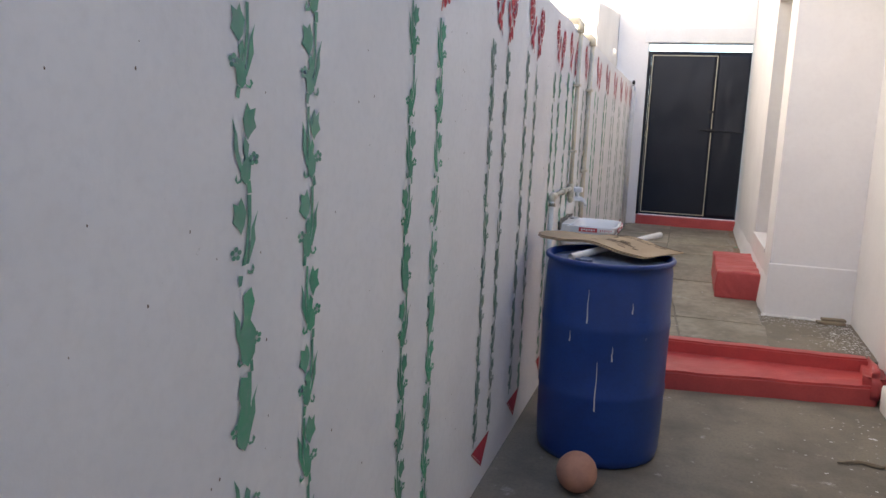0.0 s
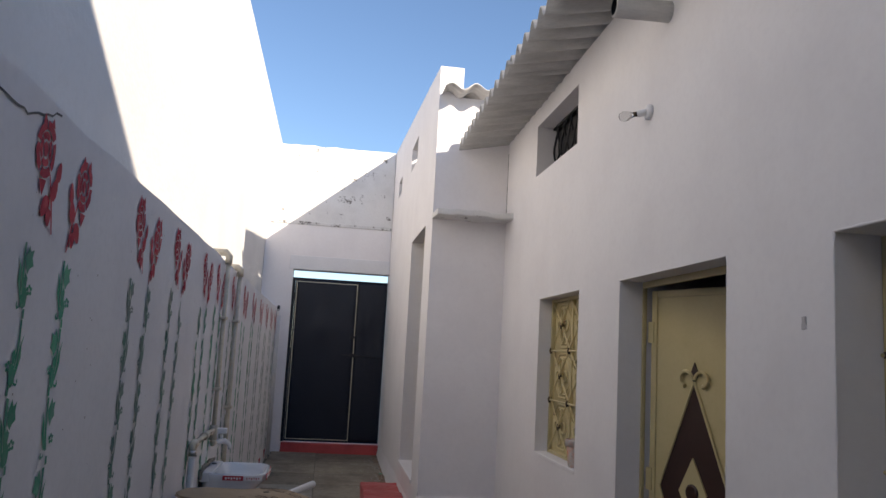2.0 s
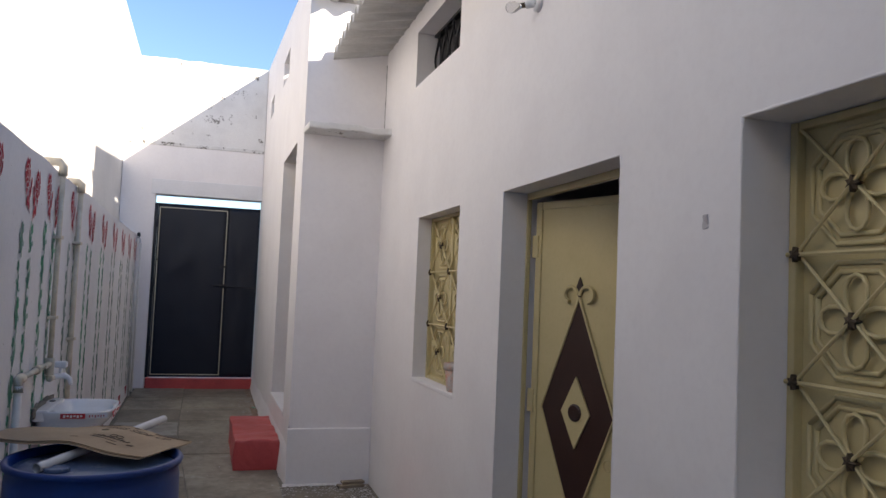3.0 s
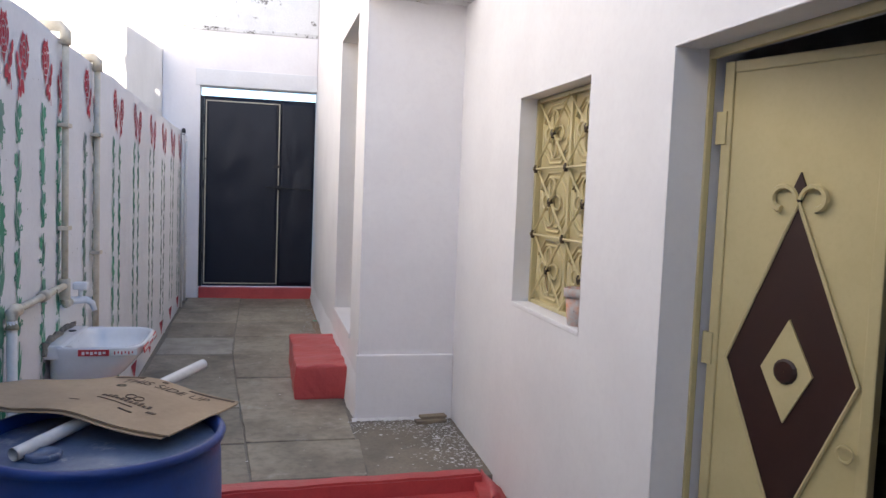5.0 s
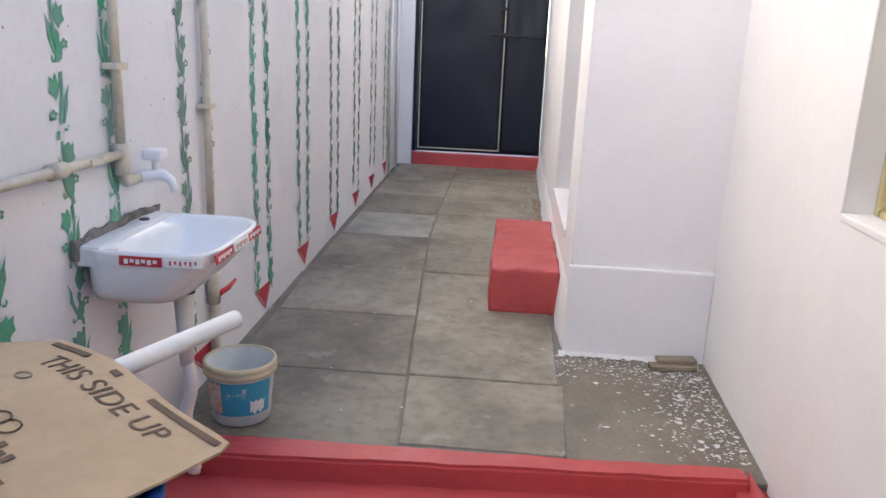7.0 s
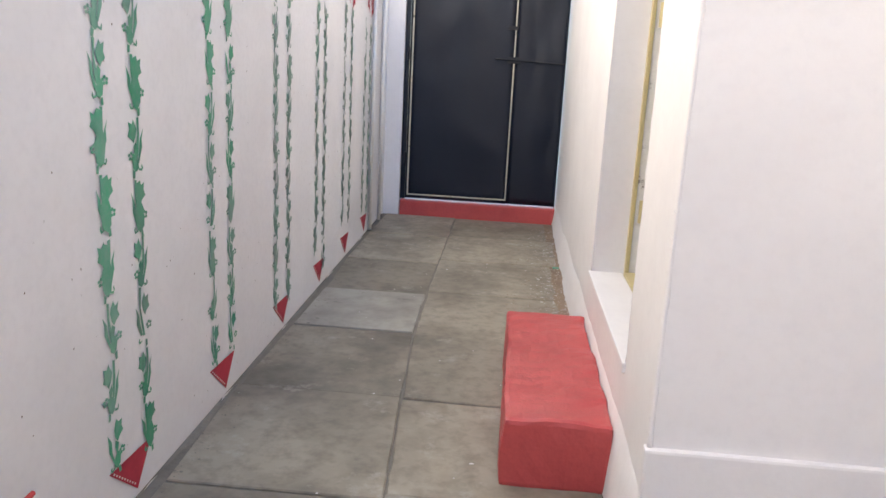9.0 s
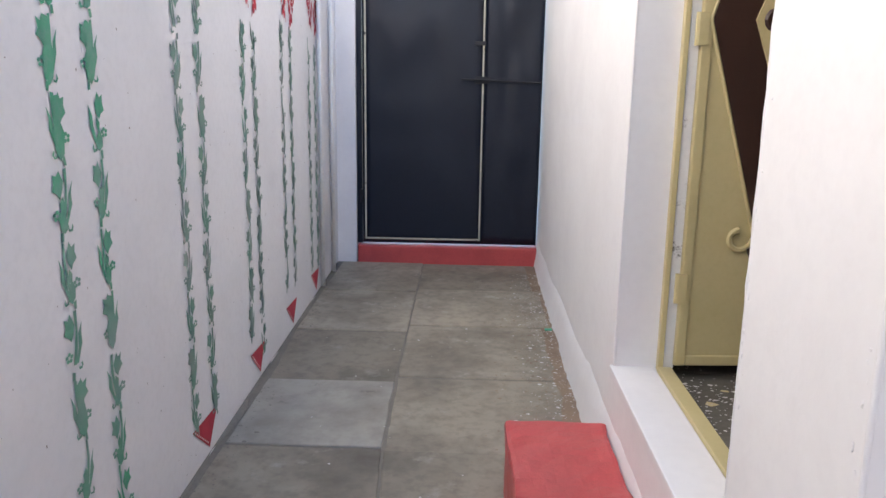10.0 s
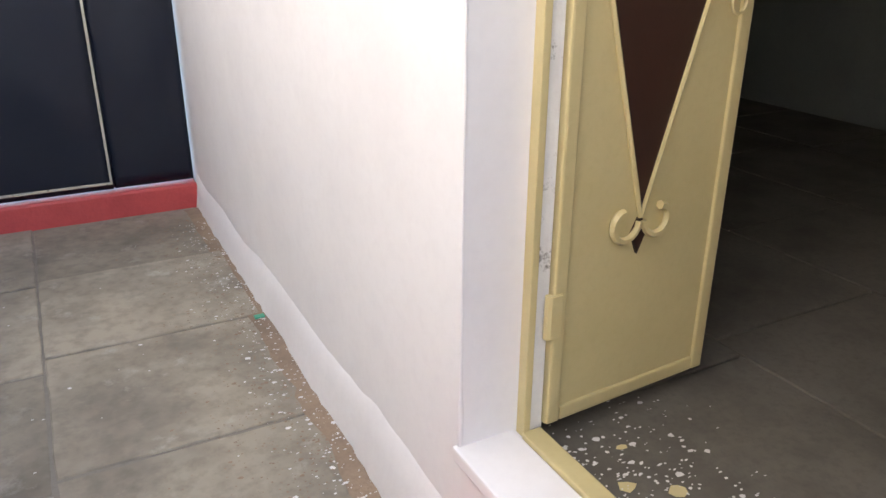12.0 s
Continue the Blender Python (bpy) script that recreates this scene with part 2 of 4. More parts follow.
def grid_wall(us, zs, solid, place, depth, top=None):
    """A thick wall from cells between the cuts us (along it) and zs (up); solid(i, j) tells whether a cell is wall. place(u, w, z) sets it in the world."""
    bm = bmesh.new()
    cache = {}

    def v(i, j, w):
        if (i, j, w) not in cache:
            z = zs[j] + (top(us[i]) if top and j == len(zs) - 1 else 0)
            cache[i, j, w] = bm.verts.new(place(us[i], w * depth, z))
        return cache[i, j, w]

    ni, nj = len(us) - 1, len(zs) - 1
    ok = lambda i, j: 0 <= i < ni and 0 <= j < nj and solid(i, j)
    for i in range(ni):
        for j in range(nj):
            if not ok(i, j):
                continue
            for w in (0, 1):
                bm.faces.new((v(i, j, w), v(i + 1, j, w), v(i + 1, j + 1, w), v(i, j + 1, w)))
            if not ok(i - 1, j):
                bm.faces.new((v(i, j, 0), v(i, j + 1, 0), v(i, j + 1, 1), v(i, j, 1)))
            if not ok(i + 1, j):
                bm.faces.new((v(i + 1, j, 0), v(i + 1, j + 1, 0), v(i + 1, j + 1, 1), v(i + 1, j, 1)))
            if not ok(i, j - 1):
                bm.faces.new((v(i, j, 0), v(i + 1, j, 0), v(i + 1, j, 1), v(i, j, 1)))
            if not ok(i, j + 1):
                bm.faces.new((v(i, j + 1, 0), v(i + 1, j + 1, 0), v(i + 1, j + 1, 1), v(i, j + 1, 1)))
    return bm


def holed_wall(u0, u1, z0, z1, holes, place, depth, top=None, step=0.0):
    us = sorted({u0, u1, *(h[0] for h in holes), *(h[1] for h in holes)})
    if step:
        us = sorted({*us, *(round(u0 + k * step, 4) for k in range(1, int((u1 - u0) / step)))})
    zs = sorted({z0, z1, *(h[2] for h in holes), *(h[3] for h in holes)})

    def solid(i, j):
        u, z = (us[i] + us[i + 1]) / 2, (zs[j] + zs[j + 1]) / 2
        return not any(h[0] < u < h[1] and h[2] < z < h[3] for h in holes)
    return grid_wall(us, zs, solid, place, depth, top)


# ---- plan ----
XL, XR, XP, YP, YG = -0.18, 1.895, 1.28, 7.19, 11.77
FLOOR, LOW = 0.16, -0.10
along_y = lambda x, sign: (lambda u, w, z: (x + sign * w, u, z))

# ground, floors
structure(mesh_ob("ground", box(-150, 150, -150, 150, -0.6, -0.12), SOIL), "dry bare earth around the houses")
structure(mesh_ob("floor_lower", box(XL, XR + 0.0, -3.2, 6.1, -0.3, LOW), CEMENT), "worn grey cement yard floor")
fz = lambda y: 0.10 + 0.0255 * (y - 6.25)
bm = box(XL, XR, 6.235, YG + 0.25, -0.3, 0.0)
for v in bm.verts:
    if v.co.z > -0.1:
        v.co.z = fz(v.co.y) - 0.006
upper = structure(mesh_ob("floor_upper", bm, MORTAR), "raised passage floor of grey flagstones in mortar")

# painted boundary wall
wob = lambda u: 0.018 * noise.noise(Vector((u * 1.7, 3, 0))) + 0.010 * noise.noise(Vector((u * 7, 9, 0))) - 0.010 * max(u - 3, 0)
wall_l = structure(mesh_ob("wall_left", holed_wall(-3.2, 11.77, -0.3, 2.2, [], along_y(XL, -1), 0.26, wob, 0.2), PAINTED), "pale limewashed boundary wall with stencilled rose garlands")

# tall neighbour
structure(mesh_ob("wall_neighbour", box(-0.76, -0.46, -3.4, 13.4, -0.3, 4.88), CREAM), "tall sunlit whitewashed wall of the next house")

# gate wall with the gate's opening
GX0, GX1, GZ = -0.045, 1.275, 2.70
gate_place = lambda u, w, z: (u, YG + w, z)
structure(mesh_ob("wall_gate", holed_wall(-0.455, 1.275, -0.3, 3.36, [(GX0, GX1, 0.2, GZ)], gate_place, 0.24), PLASTER), "whitewashed wall above and beside the gate")
structure(mesh_ob("wall_gate_parapet", holed_wall(-0.455, 1.275, 3.363, 4.46, [], lambda u, w, z: (u, YG + 0.015 + w, z), 0.2, lambda u: 0.02 * noise.noise(Vector((u * 6, 1, 0))), 0.08), STAINED), "weathered whitewashed parapet above the gate")
structure(mesh_ob("trim_joint", box(-0.455, 1.275, YG - 0.012, YG + 0.1, 3.325, 3.37, 0.006), MOULD), "stained slab joint")
structure(mesh_ob("trim_lintel", box(GX0 - 0.05, 1.278, YG - 0.012, YG + 0.05, GZ, GZ + 0.19, 0.004), PAINTED), "grey cement lintel above the gate")

# house wall facing the yard
DOOR = (3.575, 4.60, 0.12, 2.05)
WIN = (5.22, 6.05, 1.05, 2.05)
BIGWIN = (1.55, 2.98, 1.06, 2.05)
VENT = (5.34, 6.27, 2.94, 3.31)
house = structure(mesh_ob("wall_house", holed_wall(-3.2, YP, -0.3, 3.43, [DOOR, WIN, BIGWIN, VENT], along_y(XR, 1), 0.24, lambda u: 0.02 * (YP - u)), PLASTER), "white plastered house wall with door and grilled windows")
# unseen block, added to throw the shadow edge on the neighbour's wall
structure(mesh_ob("wall_upper_storey", box(2.0, 4.6, -3.2, -0.6, 3.95, 5.3), PLASTER), "plain unseen roof block added to cast a shadow on the next house")

# projecting room
DOOR2 = (7.655, 8.80, 0.585, 2.76)
SM1, SM2 = (8.75, 9.35, 3.62, 3.88), (10.5, 10.95, 3.62, 3.84)
ptop = lambda u: (u - YP) * 0.09
structure(mesh_ob("wall_projection", holed_wall(YP, YG + 0.24, -0.3, 4.05, [DOOR2, SM1, SM2], along_y(XP, 1), 0.2, ptop), PLASTER), "white plastered passage wall with a doorway")
structure(mesh_ob("wall_projection_end", box(XP + 0.2, 5.0, YP, YP + 0.2, -0.3, 3.79), PLASTER), "white plastered end wall of the projecting room")
structure(mesh_ob("ledge", lumpy(box(XP + 0.0, XR + 0.02, YP - 0.26, YP + 0.02, 2.742, 2.79, 0.008), 0.06, 0.014, 7), STAINED, smooth=True), "small white plastered ledge in the wall corner")
structure(mesh_ob("trim_plinth", box(XP - 0.012, XR, YP - 0.018, YP + 0.02, 0.08, 0.54, 0.008), PLASTER), "low white plaster plinth band")
def flared_plinth(y0, y1, n=90):
    """A hand-trowelled plinth that swells towards the floor, with an uneven top."""
    bm = bmesh.new()
    L = []
    for k in range(n + 1):
        y = y0 + (y1 - y0) * k / n
        top = 0.40 + 0.035 * noise.noise(Vector((y * 1.9, 2, 0))) + 0.012 * noise.noise(Vector((y * 9, 4, 0)))
        out = min(1.0, 0.15 + (y - y0) / 0.35) * 0.030 + 0.012 * noise.noise(Vector((y * 2.7, 7, 0))) + 0.008 * noise.noise(Vector((y * 17, 8, 0)))
        out = max(out, 0.006)
        L.append([bm.verts.new(c) for c in ((XP + 0.002, y, top), (XP - 0.004, y, top - 0.012), (XP - 0.010 - out * 0.2, y, 0.30), (XP - out, y, fz(y) - 0.005))])
    for a, b in zip(L, L[1:]):
        for q in range(3):
            bm.faces.new((a[q], a[q + 1], b[q + 1], b[q]))
    return bm
structure(mesh_ob("baseboard", flared_plinth(YP - 0.012, YG), PLASTER, smooth=True), "uneven white plaster plinth along the passage")
structure(mesh_ob("baseboard_house", lumpy(box(XR - 0.055, XR + 0.01, 3.0, 5.86, LOW - 0.02, 0.06, 0.028), 0.12, 0.010, 3), PLASTER, smooth=True), "rounded white plaster plinth at the house wall")

# rooms behind the doors, walls and ceilings toned dark for the indoor dimness
structure(mesh_ob("floor_room", box(XR + 0.05, 5.0, 2.2, YP, 0.0, 0.11), STONE), "dim grey stone floor of the front room")
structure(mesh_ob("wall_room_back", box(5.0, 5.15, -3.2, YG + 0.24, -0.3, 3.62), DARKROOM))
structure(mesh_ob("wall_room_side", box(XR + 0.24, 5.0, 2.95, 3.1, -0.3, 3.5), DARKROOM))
far_floor = structure(mesh_ob("floor_room_far", box(XP + 0.16, 5.0, YP + 0.2, YG + 0.24, -0.1, 0.546), MORTAR), "flagstone floor of the side room, indoor shade put in its stones' colour")
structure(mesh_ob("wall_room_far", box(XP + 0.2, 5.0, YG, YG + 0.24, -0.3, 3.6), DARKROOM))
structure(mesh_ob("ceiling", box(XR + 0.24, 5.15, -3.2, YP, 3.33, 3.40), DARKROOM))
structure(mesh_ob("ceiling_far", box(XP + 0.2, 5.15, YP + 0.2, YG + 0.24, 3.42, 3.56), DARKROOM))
# unseen wall, set close and high to keep sky light off the near walls
structure(mesh_ob("wall_back", box(XL, XR, -1.2, -1.0, -0.3, 4.2), PLASTER), "unseen plain plastered wall closing the yard, added to block sky light")
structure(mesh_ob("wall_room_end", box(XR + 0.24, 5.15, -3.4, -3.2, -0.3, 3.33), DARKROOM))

# red steps
def prism(poly, z0, z1, bevel=0.0):
    bm = bmesh.new()
    lo = [bm.verts.new((x, y, z0)) for x, y in poly]
    hi = [bm.verts.new((x, y, z1)) for x, y in poly]
    bm.faces.new(lo), bm.faces.new(hi)
    for k in range(len(poly)):
        bm.faces.new((lo[k], lo[(k + 1) % len(poly)], hi[(k + 1) % len(poly)], hi[k]))
    if bevel:
        bmesh.ops.bevel(bm, geom=[e for e in bm.edges], offset=bevel, segments=2, affect="EDGES")
    return bm

steps = thing("entrance_step", (0, 0, 0), "red-painted cement steps up to the flagstone passage", "step")
part("lower_step", lumpy(prism([(XL, 5.55), (1.84, 5.89), (1.84, 6.30), (XL, 6.28)], -0.2, 0.02, 0.016), 0.10, 0.008, 4), RED, steps)
part("upper_step", lumpy(prism([(XL, 6.10), (1.84, 6.22), (1.84, 6.31), (XL, 6.24)], -0.1, 0.106, 0.012), 0.08, 0.008, 5, 3), RED, steps)
part("kerb_end", lumpy(prism([(1.75, 5.87), (XR - 0.003, 5.87), (XR - 0.003, 6.31), (1.80, 6.31)], -0.1, 0.118, 0.045), 0.06, 0.014, 6, 7), RED, steps, smooth=True)
blk = thing("step_block", (1.10, 8.24, 0.125), "red-painted cement block step below a doorway", "step")
part("block", lumpy(box(-0.185, 0.165, -0.59, 0.59, 0, 0.243, 0.018), 0.06, 0.011, 6, 4), RED, blk)

# ---- things ----

# corrugated roofs
def corrugated(x0, x1, y0, y1, zf, amp, wave, along_x, n_across, thick=0.008):
    bm = bmesh.new()
    length = (y1 - y0) if along_x else (x1 - x0)
    n = int(length / wave * 8)
    rows = []
    for i in range(n + 1):
        s = i / n
        w = amp * math.sin(s * length / wave * 2 * math.pi)
        row = []
        for j in range(n_across + 1):
            q = j / n_across
            x, y = (x0 + q * (x1 - x0), y0 + s * (y1 - y0)) if along_x else (x0 + s * (x1 - x0), y0 + q * (y1 - y0))
            row.append((bm.verts.new((x, y, zf(x, y) + w)), bm.verts.new((x, y, zf(x, y) + w + thick))))
        rows.append(row)
    for a, b in zip(rows, rows[1:]):
        for j in range(n_across):
            bm.faces.new((a[j][0], a[j + 1][0], b[j + 1][0], b[j][0]))
            bm.faces.new((a[j][1], b[j][1], b[j + 1][1], a[j + 1][1]))
        for j in (0, n_across):
            bm.faces.new((a[j][0], b[j][0], b[j][1], a[j][1]))
    for row in (rows[0], rows[-1]):
        for j in range(n_across):
            bm.faces.new((row[j][0], row[j][1], row[j + 1][1], row[j + 1][0]))
    return bm

eave_z = lambda x, y: 3.37 + 0.2 * (x - 1.45) + 0.02 * (YP - y)
for k, (ya, yb) in enumerate(((5.42, 7.187), (3.55, 5.50), (1.7, 3.63), (-0.2, 1.78), (-3.2, -0.12))):
    r = structure(mesh_ob("roof_sheet", corrugated(1.47 + 0.012 * (k % 2), 5.2, ya, yb, lambda x, y, k=k: eave_z(x, y) + 0.008 * (k % 2), 0.042, 0.165, True, 6), SHEET, smooth=True), "grey corrugated cement roof sheet over the house")
structure(mesh_ob("roof_far", corrugated(1.30, 2.3, 6.96, 7.186, lambda x, y: 3.80 + 0.05 * (x - 1.3), 0.028, 0.2, False, 2), SHEET, smooth=True), "grey corrugated roof sheet edge beside the parapet")
structure(mesh_ob("roof_far_back", corrugated(1.484, 5.1, 7.19, 11.9, lambda x, y: 3.84, 0.028, 0.2, False, 3), SHEET, smooth=True), "grey corrugated roof over the side room")

spout = thing("spout_pipe", (XR + 0.02, 4.08, 3.20), "short grey cement pipe stub under the roof sheets", "pipe")
part("barrel", tube([(0, 0, 0), (-0.275, 0, -0.006)], 0.047, 18, False), SHEET, spout, smooth=True)
# black lining: the shade inside the pipe is put into the colour
part("bore", tube([(-0.273, 0, -0.006), (0, 0, 0)], 0.039, 18, False), IRON, spout, "hollow bore, its inner shade put in black colour", smooth=True)
part("rim", tube([(-0.268, 0, -0.006), (-0.277, 0, -0.006)], 0.047, 18, False, [0.0475, 0.0385]), SHEET, spout, smooth=True)

# ---- gate ----
gz0, gz1 = fz(YG) + 0.0, 2.575
structure(mesh_ob("gate_sill", box(GX0 + 0.012, GX1 - 0.002, YG - 0.03, YG + 0.16, 0.1, 0.372, 0.014), RED), "red-painted cement gate sill")
gate = thing("metal_gate", (0, YG + 0.05, 0.372), "closed black-enamelled sheet-metal double gate with cream edge lines", "gate")

def dented(x0, x1, z0, z1, th, seed):
    bm = bmesh.new()
    nx, nz = 14, 34
    vs = [[bm.verts.new((x0 + (x1 - x0) * i / nx, -th + 0.017 * noise.noise(Vector((i * 0.31 + seed, j * 0.19, seed))) * min(1, 4 * min(i, nx - i) / nx) * min(1, 4 * min(j, nz - j) / nz), z0 + (z1 - z0) * j / nz)) for j in range(nz + 1)] for i in range(nx + 1)]
    for i in range(nx):
        for j in range(nz):
            bm.faces.new((vs[i][j], vs[i + 1][j], vs[i + 1][j + 1], vs[i][j + 1]))
    r = bmesh.ops.extrude_face_region(bm, geom=bm.faces[:])
    for g in r["geom"]:
        if isinstance(g, bmesh.types.BMVert):
            g.co.y = 0.0
    return bm

GH = gz1 - 0.372
leaf_a = part("large_leaf", dented(0.0, 0.862, 0.008, GH, 0.020, 3.1), BLACK, gate, smooth=True)
part("small_leaf", dented(0.868, 1.268, 0.008, GH, 0.015, 8.4), BLACK, gate, smooth=True)
for nm, pts in (("edge_line", [(0.022, 0.04), (0.022, GH - 0.04)]), ("edge_line", [(0.852, 0.04), (0.852, GH - 0.04)]), ("edge_line", [(0.022, 0.04), (0.852, 0.04)]), ("edge_line", [(0.022, GH - 0.04), (0.852, GH - 0.04)])):
    (xa, za), (xb, zb) = pts
    part(nm, box(xa - 0.006, xb + 0.006, -0.030, -0.010, za - 0.006, zb + 0.006, 0.002), CHALK, leaf_a, "cream painted edge strip")
part("gate_frame", box(-0.043, -0.003, -0.01, 0.03, 0.0, GH + 0.0), BLACK, gate)
part("meeting_strip", box(0.845, 0.885, 0.001, 0.012, 0.008, GH), BLACK, gate)
part("top_rail", box(-0.043, 1.27, 0.004, 0.03, GH - 0.02, GH + 0.015), BLACK, gate)
part("latch_bolt", tube([(0.70, -0.042, 1.19), (1.262, -0.042, 1.17)], 0.007, 8), IRON, gate)
part("latch_plate", box(0.80, 0.90, -0.036, -0.012, 1.16, 1.21, 0.003), IRON, gate)
part("latch_plate", box(0.79, 0.87, -0.036, -0.012, 1.42, 1.45, 0.003), IRON, gate)
for hz in (0.3, 1.15, 1.9):
    part("hinge", tube([(-0.006, -0.018, hz), (-0.006, -0.018, hz + 0.1)], 0.011, 8), BLACK, gate)

# ---- window grilles ----
def loop_pts(cx, cz, ang, ln, wd, x, n=12):
    out = []
    for k in range(n + 1):
        a = math.pi * 2 * k / n
        r = ln * (0.5 - 0.5 * math.cos(a))
        w = wd * math.sin(a) * (0.6 + 0.4 * (r / ln))
        out.append((x, cx + r * math.cos(ang) - w * math.sin(ang), cz + r * math.sin(ang) + w * math.cos(ang)))
    return out

def rosette(y, z, x, r):
    bm = bmesh.new()
    n = 14
    c = bm.verts.new((x - 0.016, y, z))
    ring = [bm.verts.new((x - 0.010, y + (r if k % 2 else r * 0.62) * math.cos(k * 2 * math.pi / n), z + (r if k % 2 else r * 0.62) * math.sin(k * 2 * math.pi / n))) for k in range(n)]
    back = [bm.verts.new((x + 0.006, v.co.y, v.co.z)) for v in ring]
    for k in range(n):
        bm.faces.new((c, ring[k], ring[(k + 1) % n]))
        bm.faces.new((ring[k], back[k], back[(k + 1) % n], ring[(k + 1) % n]))
    return bm

def grille(opening, x, cols, rows, name, label):
    y0, y1, z0, z1 = opening
    g = thing(name, (x, y0, z0), label, "window", "grilled house windows")
    W, H = y1 - y0, z1 - z0
    cw, ch = (W - 0.06) / cols, (H - 0.04) / rows
    part("shutter_panel", box(0.022, 0.04, 0.002, W - 0.002, 0.002, H - 0.002), YELLOW, g, "cream-yellow sheet shutter")
    for a, b in ((0.0, 0.028), (W - 0.028, W)):
        part("frame_stile", box(-0.006, 0.03, a + 0.002, b - 0.002, 0.002, H - 0.002, 0.004), YELLOW, g)
    part("frame_rail", box(-0.004, 0.03, 0.03, W - 0.03, 0.002, 0.022, 0.003), YELLOW, g)
    part("frame_rail", box(-0.004, 0.03, 0.03, W - 0.03, H - 0.022, H - 0.002, 0.003), YELLOW, g)
    for j in range(1, rows):
        part("crossbar", tube([(-0.008, -0.0, 0.02 + ch * j), (-0.008, W, 0.02 + ch * j)], 0.006, 6), YELLOW, g)
    for i in range(1, cols):
        part("upright", box(0.006, 0.024, 0.03 + cw * i - 0.012, 0.03 + cw * i + 0.012, 0.02, H - 0.02, 0.003), YELLOW, g)
    for i in range(cols):
        for j in range(rows):
            cy, cz = 0.03 + cw * (i + 0.5), 0.02 + ch * (j + 0.5)
            hy, hz = cw * 0.43, ch * 0.43
            k = 0.45
            octa = [(hy, hz * k), (hy * k, hz), (-hy * k, hz), (-hy, hz * k), (-hy, -hz * k), (-hy * k, -hz), (hy * k, -hz), (hy, -hz * k), (hy, hz * k)]
            bm = bmesh.new()
            for q in (1.0, 0.84):
                add_tube(bm, [(0.020, cy + ya * q, cz + za * q) for ya, za in octa], 0.007, 6, True, None, (1, 0, 0))
            part("octagon_moulding", bm, YELLOW, g, smooth=True)
            for q in range(4):
                part("petal_loop", tube(loop_pts(cy, cz, q * math.pi / 2, min(cw, ch) * 0.34, min(cw, ch) * 0.125, 0.010), 0.006, 6, False, None, (1, 0, 0)), YELLOW, g, smooth=True)
            for s in (1, -1):
                part("diagonal_bar", tube([(-0.002 + 0.004 * s, cy - cw / 2, cz - s * ch / 2), (-0.002 + 0.004 * s, cy + cw / 2, cz + s * ch / 2)], 0.005, 6), YELLOW, g)
            part("centre_rosette", rosette(cy, cz, 0.002, 0.021), RUST, g, "dark bronze rosette")
            if j:
                for yy in ((cy - cw / 2, cy + cw / 2) if i == cols - 1 else (cy - cw / 2,)):
                    part("joint_rosette", rosette(yy, cz - ch / 2, -0.004, 0.020), RUST, g, "dark bronze rosette")
    return g

grille(WIN, 1.985, 2, 3, "grilled_window", "cream-yellow flowered iron window grille with dark rosettes")
grille(BIGWIN, 2.045, 4, 3, "grilled_window", "wide cream-yellow flowered iron grille with dark rosettes")

vent = thing("vent_grille", (2.02, VENT[0], VENT[2]), "small black iron scroll grille in a high vent opening", "vent")
VW, VH = VENT[1] - VENT[0], VENT[3] - VENT[2]
part("backing", box(0.03, 0.045, 0.002, VW - 0.002, 0.002, VH - 0.002), IRON, vent)
for k in range(12):
    y = VW * (k + 0.5) / 12
    part("scroll_bar", tube([(0, y + 0.035 * math.sin(j * 0.9 + k % 2 * math.pi), VH * j / 10) for j in range(11)], 0.008, 6), IRON, vent)
for z in (0.01, VH - 0.01):
    part("frame_rail", box(-0.01, 0.02, 0.002, VW - 0.002, z - 0.008, z + 0.008), IRON, vent)

# ---- doors ----
def flat_poly(bm, pts, x0, x1):
    lo = [bm.verts.new((p[0], x0, p[1])) for p in pts]
    hi = [bm.verts.new((p[0], x1, p[1])) for p in pts]
    bm.faces.new(lo), bm.faces.new(hi)
    for k in range(len(pts)):
        bm.faces.new((lo[k], lo[(k + 1) % len(pts)], hi[(k + 1) % len(pts)], hi[k]))
    return bm

def curl(cx, cz, s, r, flip):
    """One painted iron curl beside the point of the diamond, drawn on the leaf's face."""
    pts = []
    for k in range(15):
        a = k / 14 * math.pi * 1.45
        rr = r * (1.0 - 0.34 * k / 14)
        pts.append((cx + s * (0.006 + r - rr * math.cos(a)), -0.022, cz + flip * (-rr * math.sin(a))))
    return tube(pts, 0.0085, 6, True, [0.0075 + 0.003 * k / 14 for k in range(15)], (0, 1, 0))

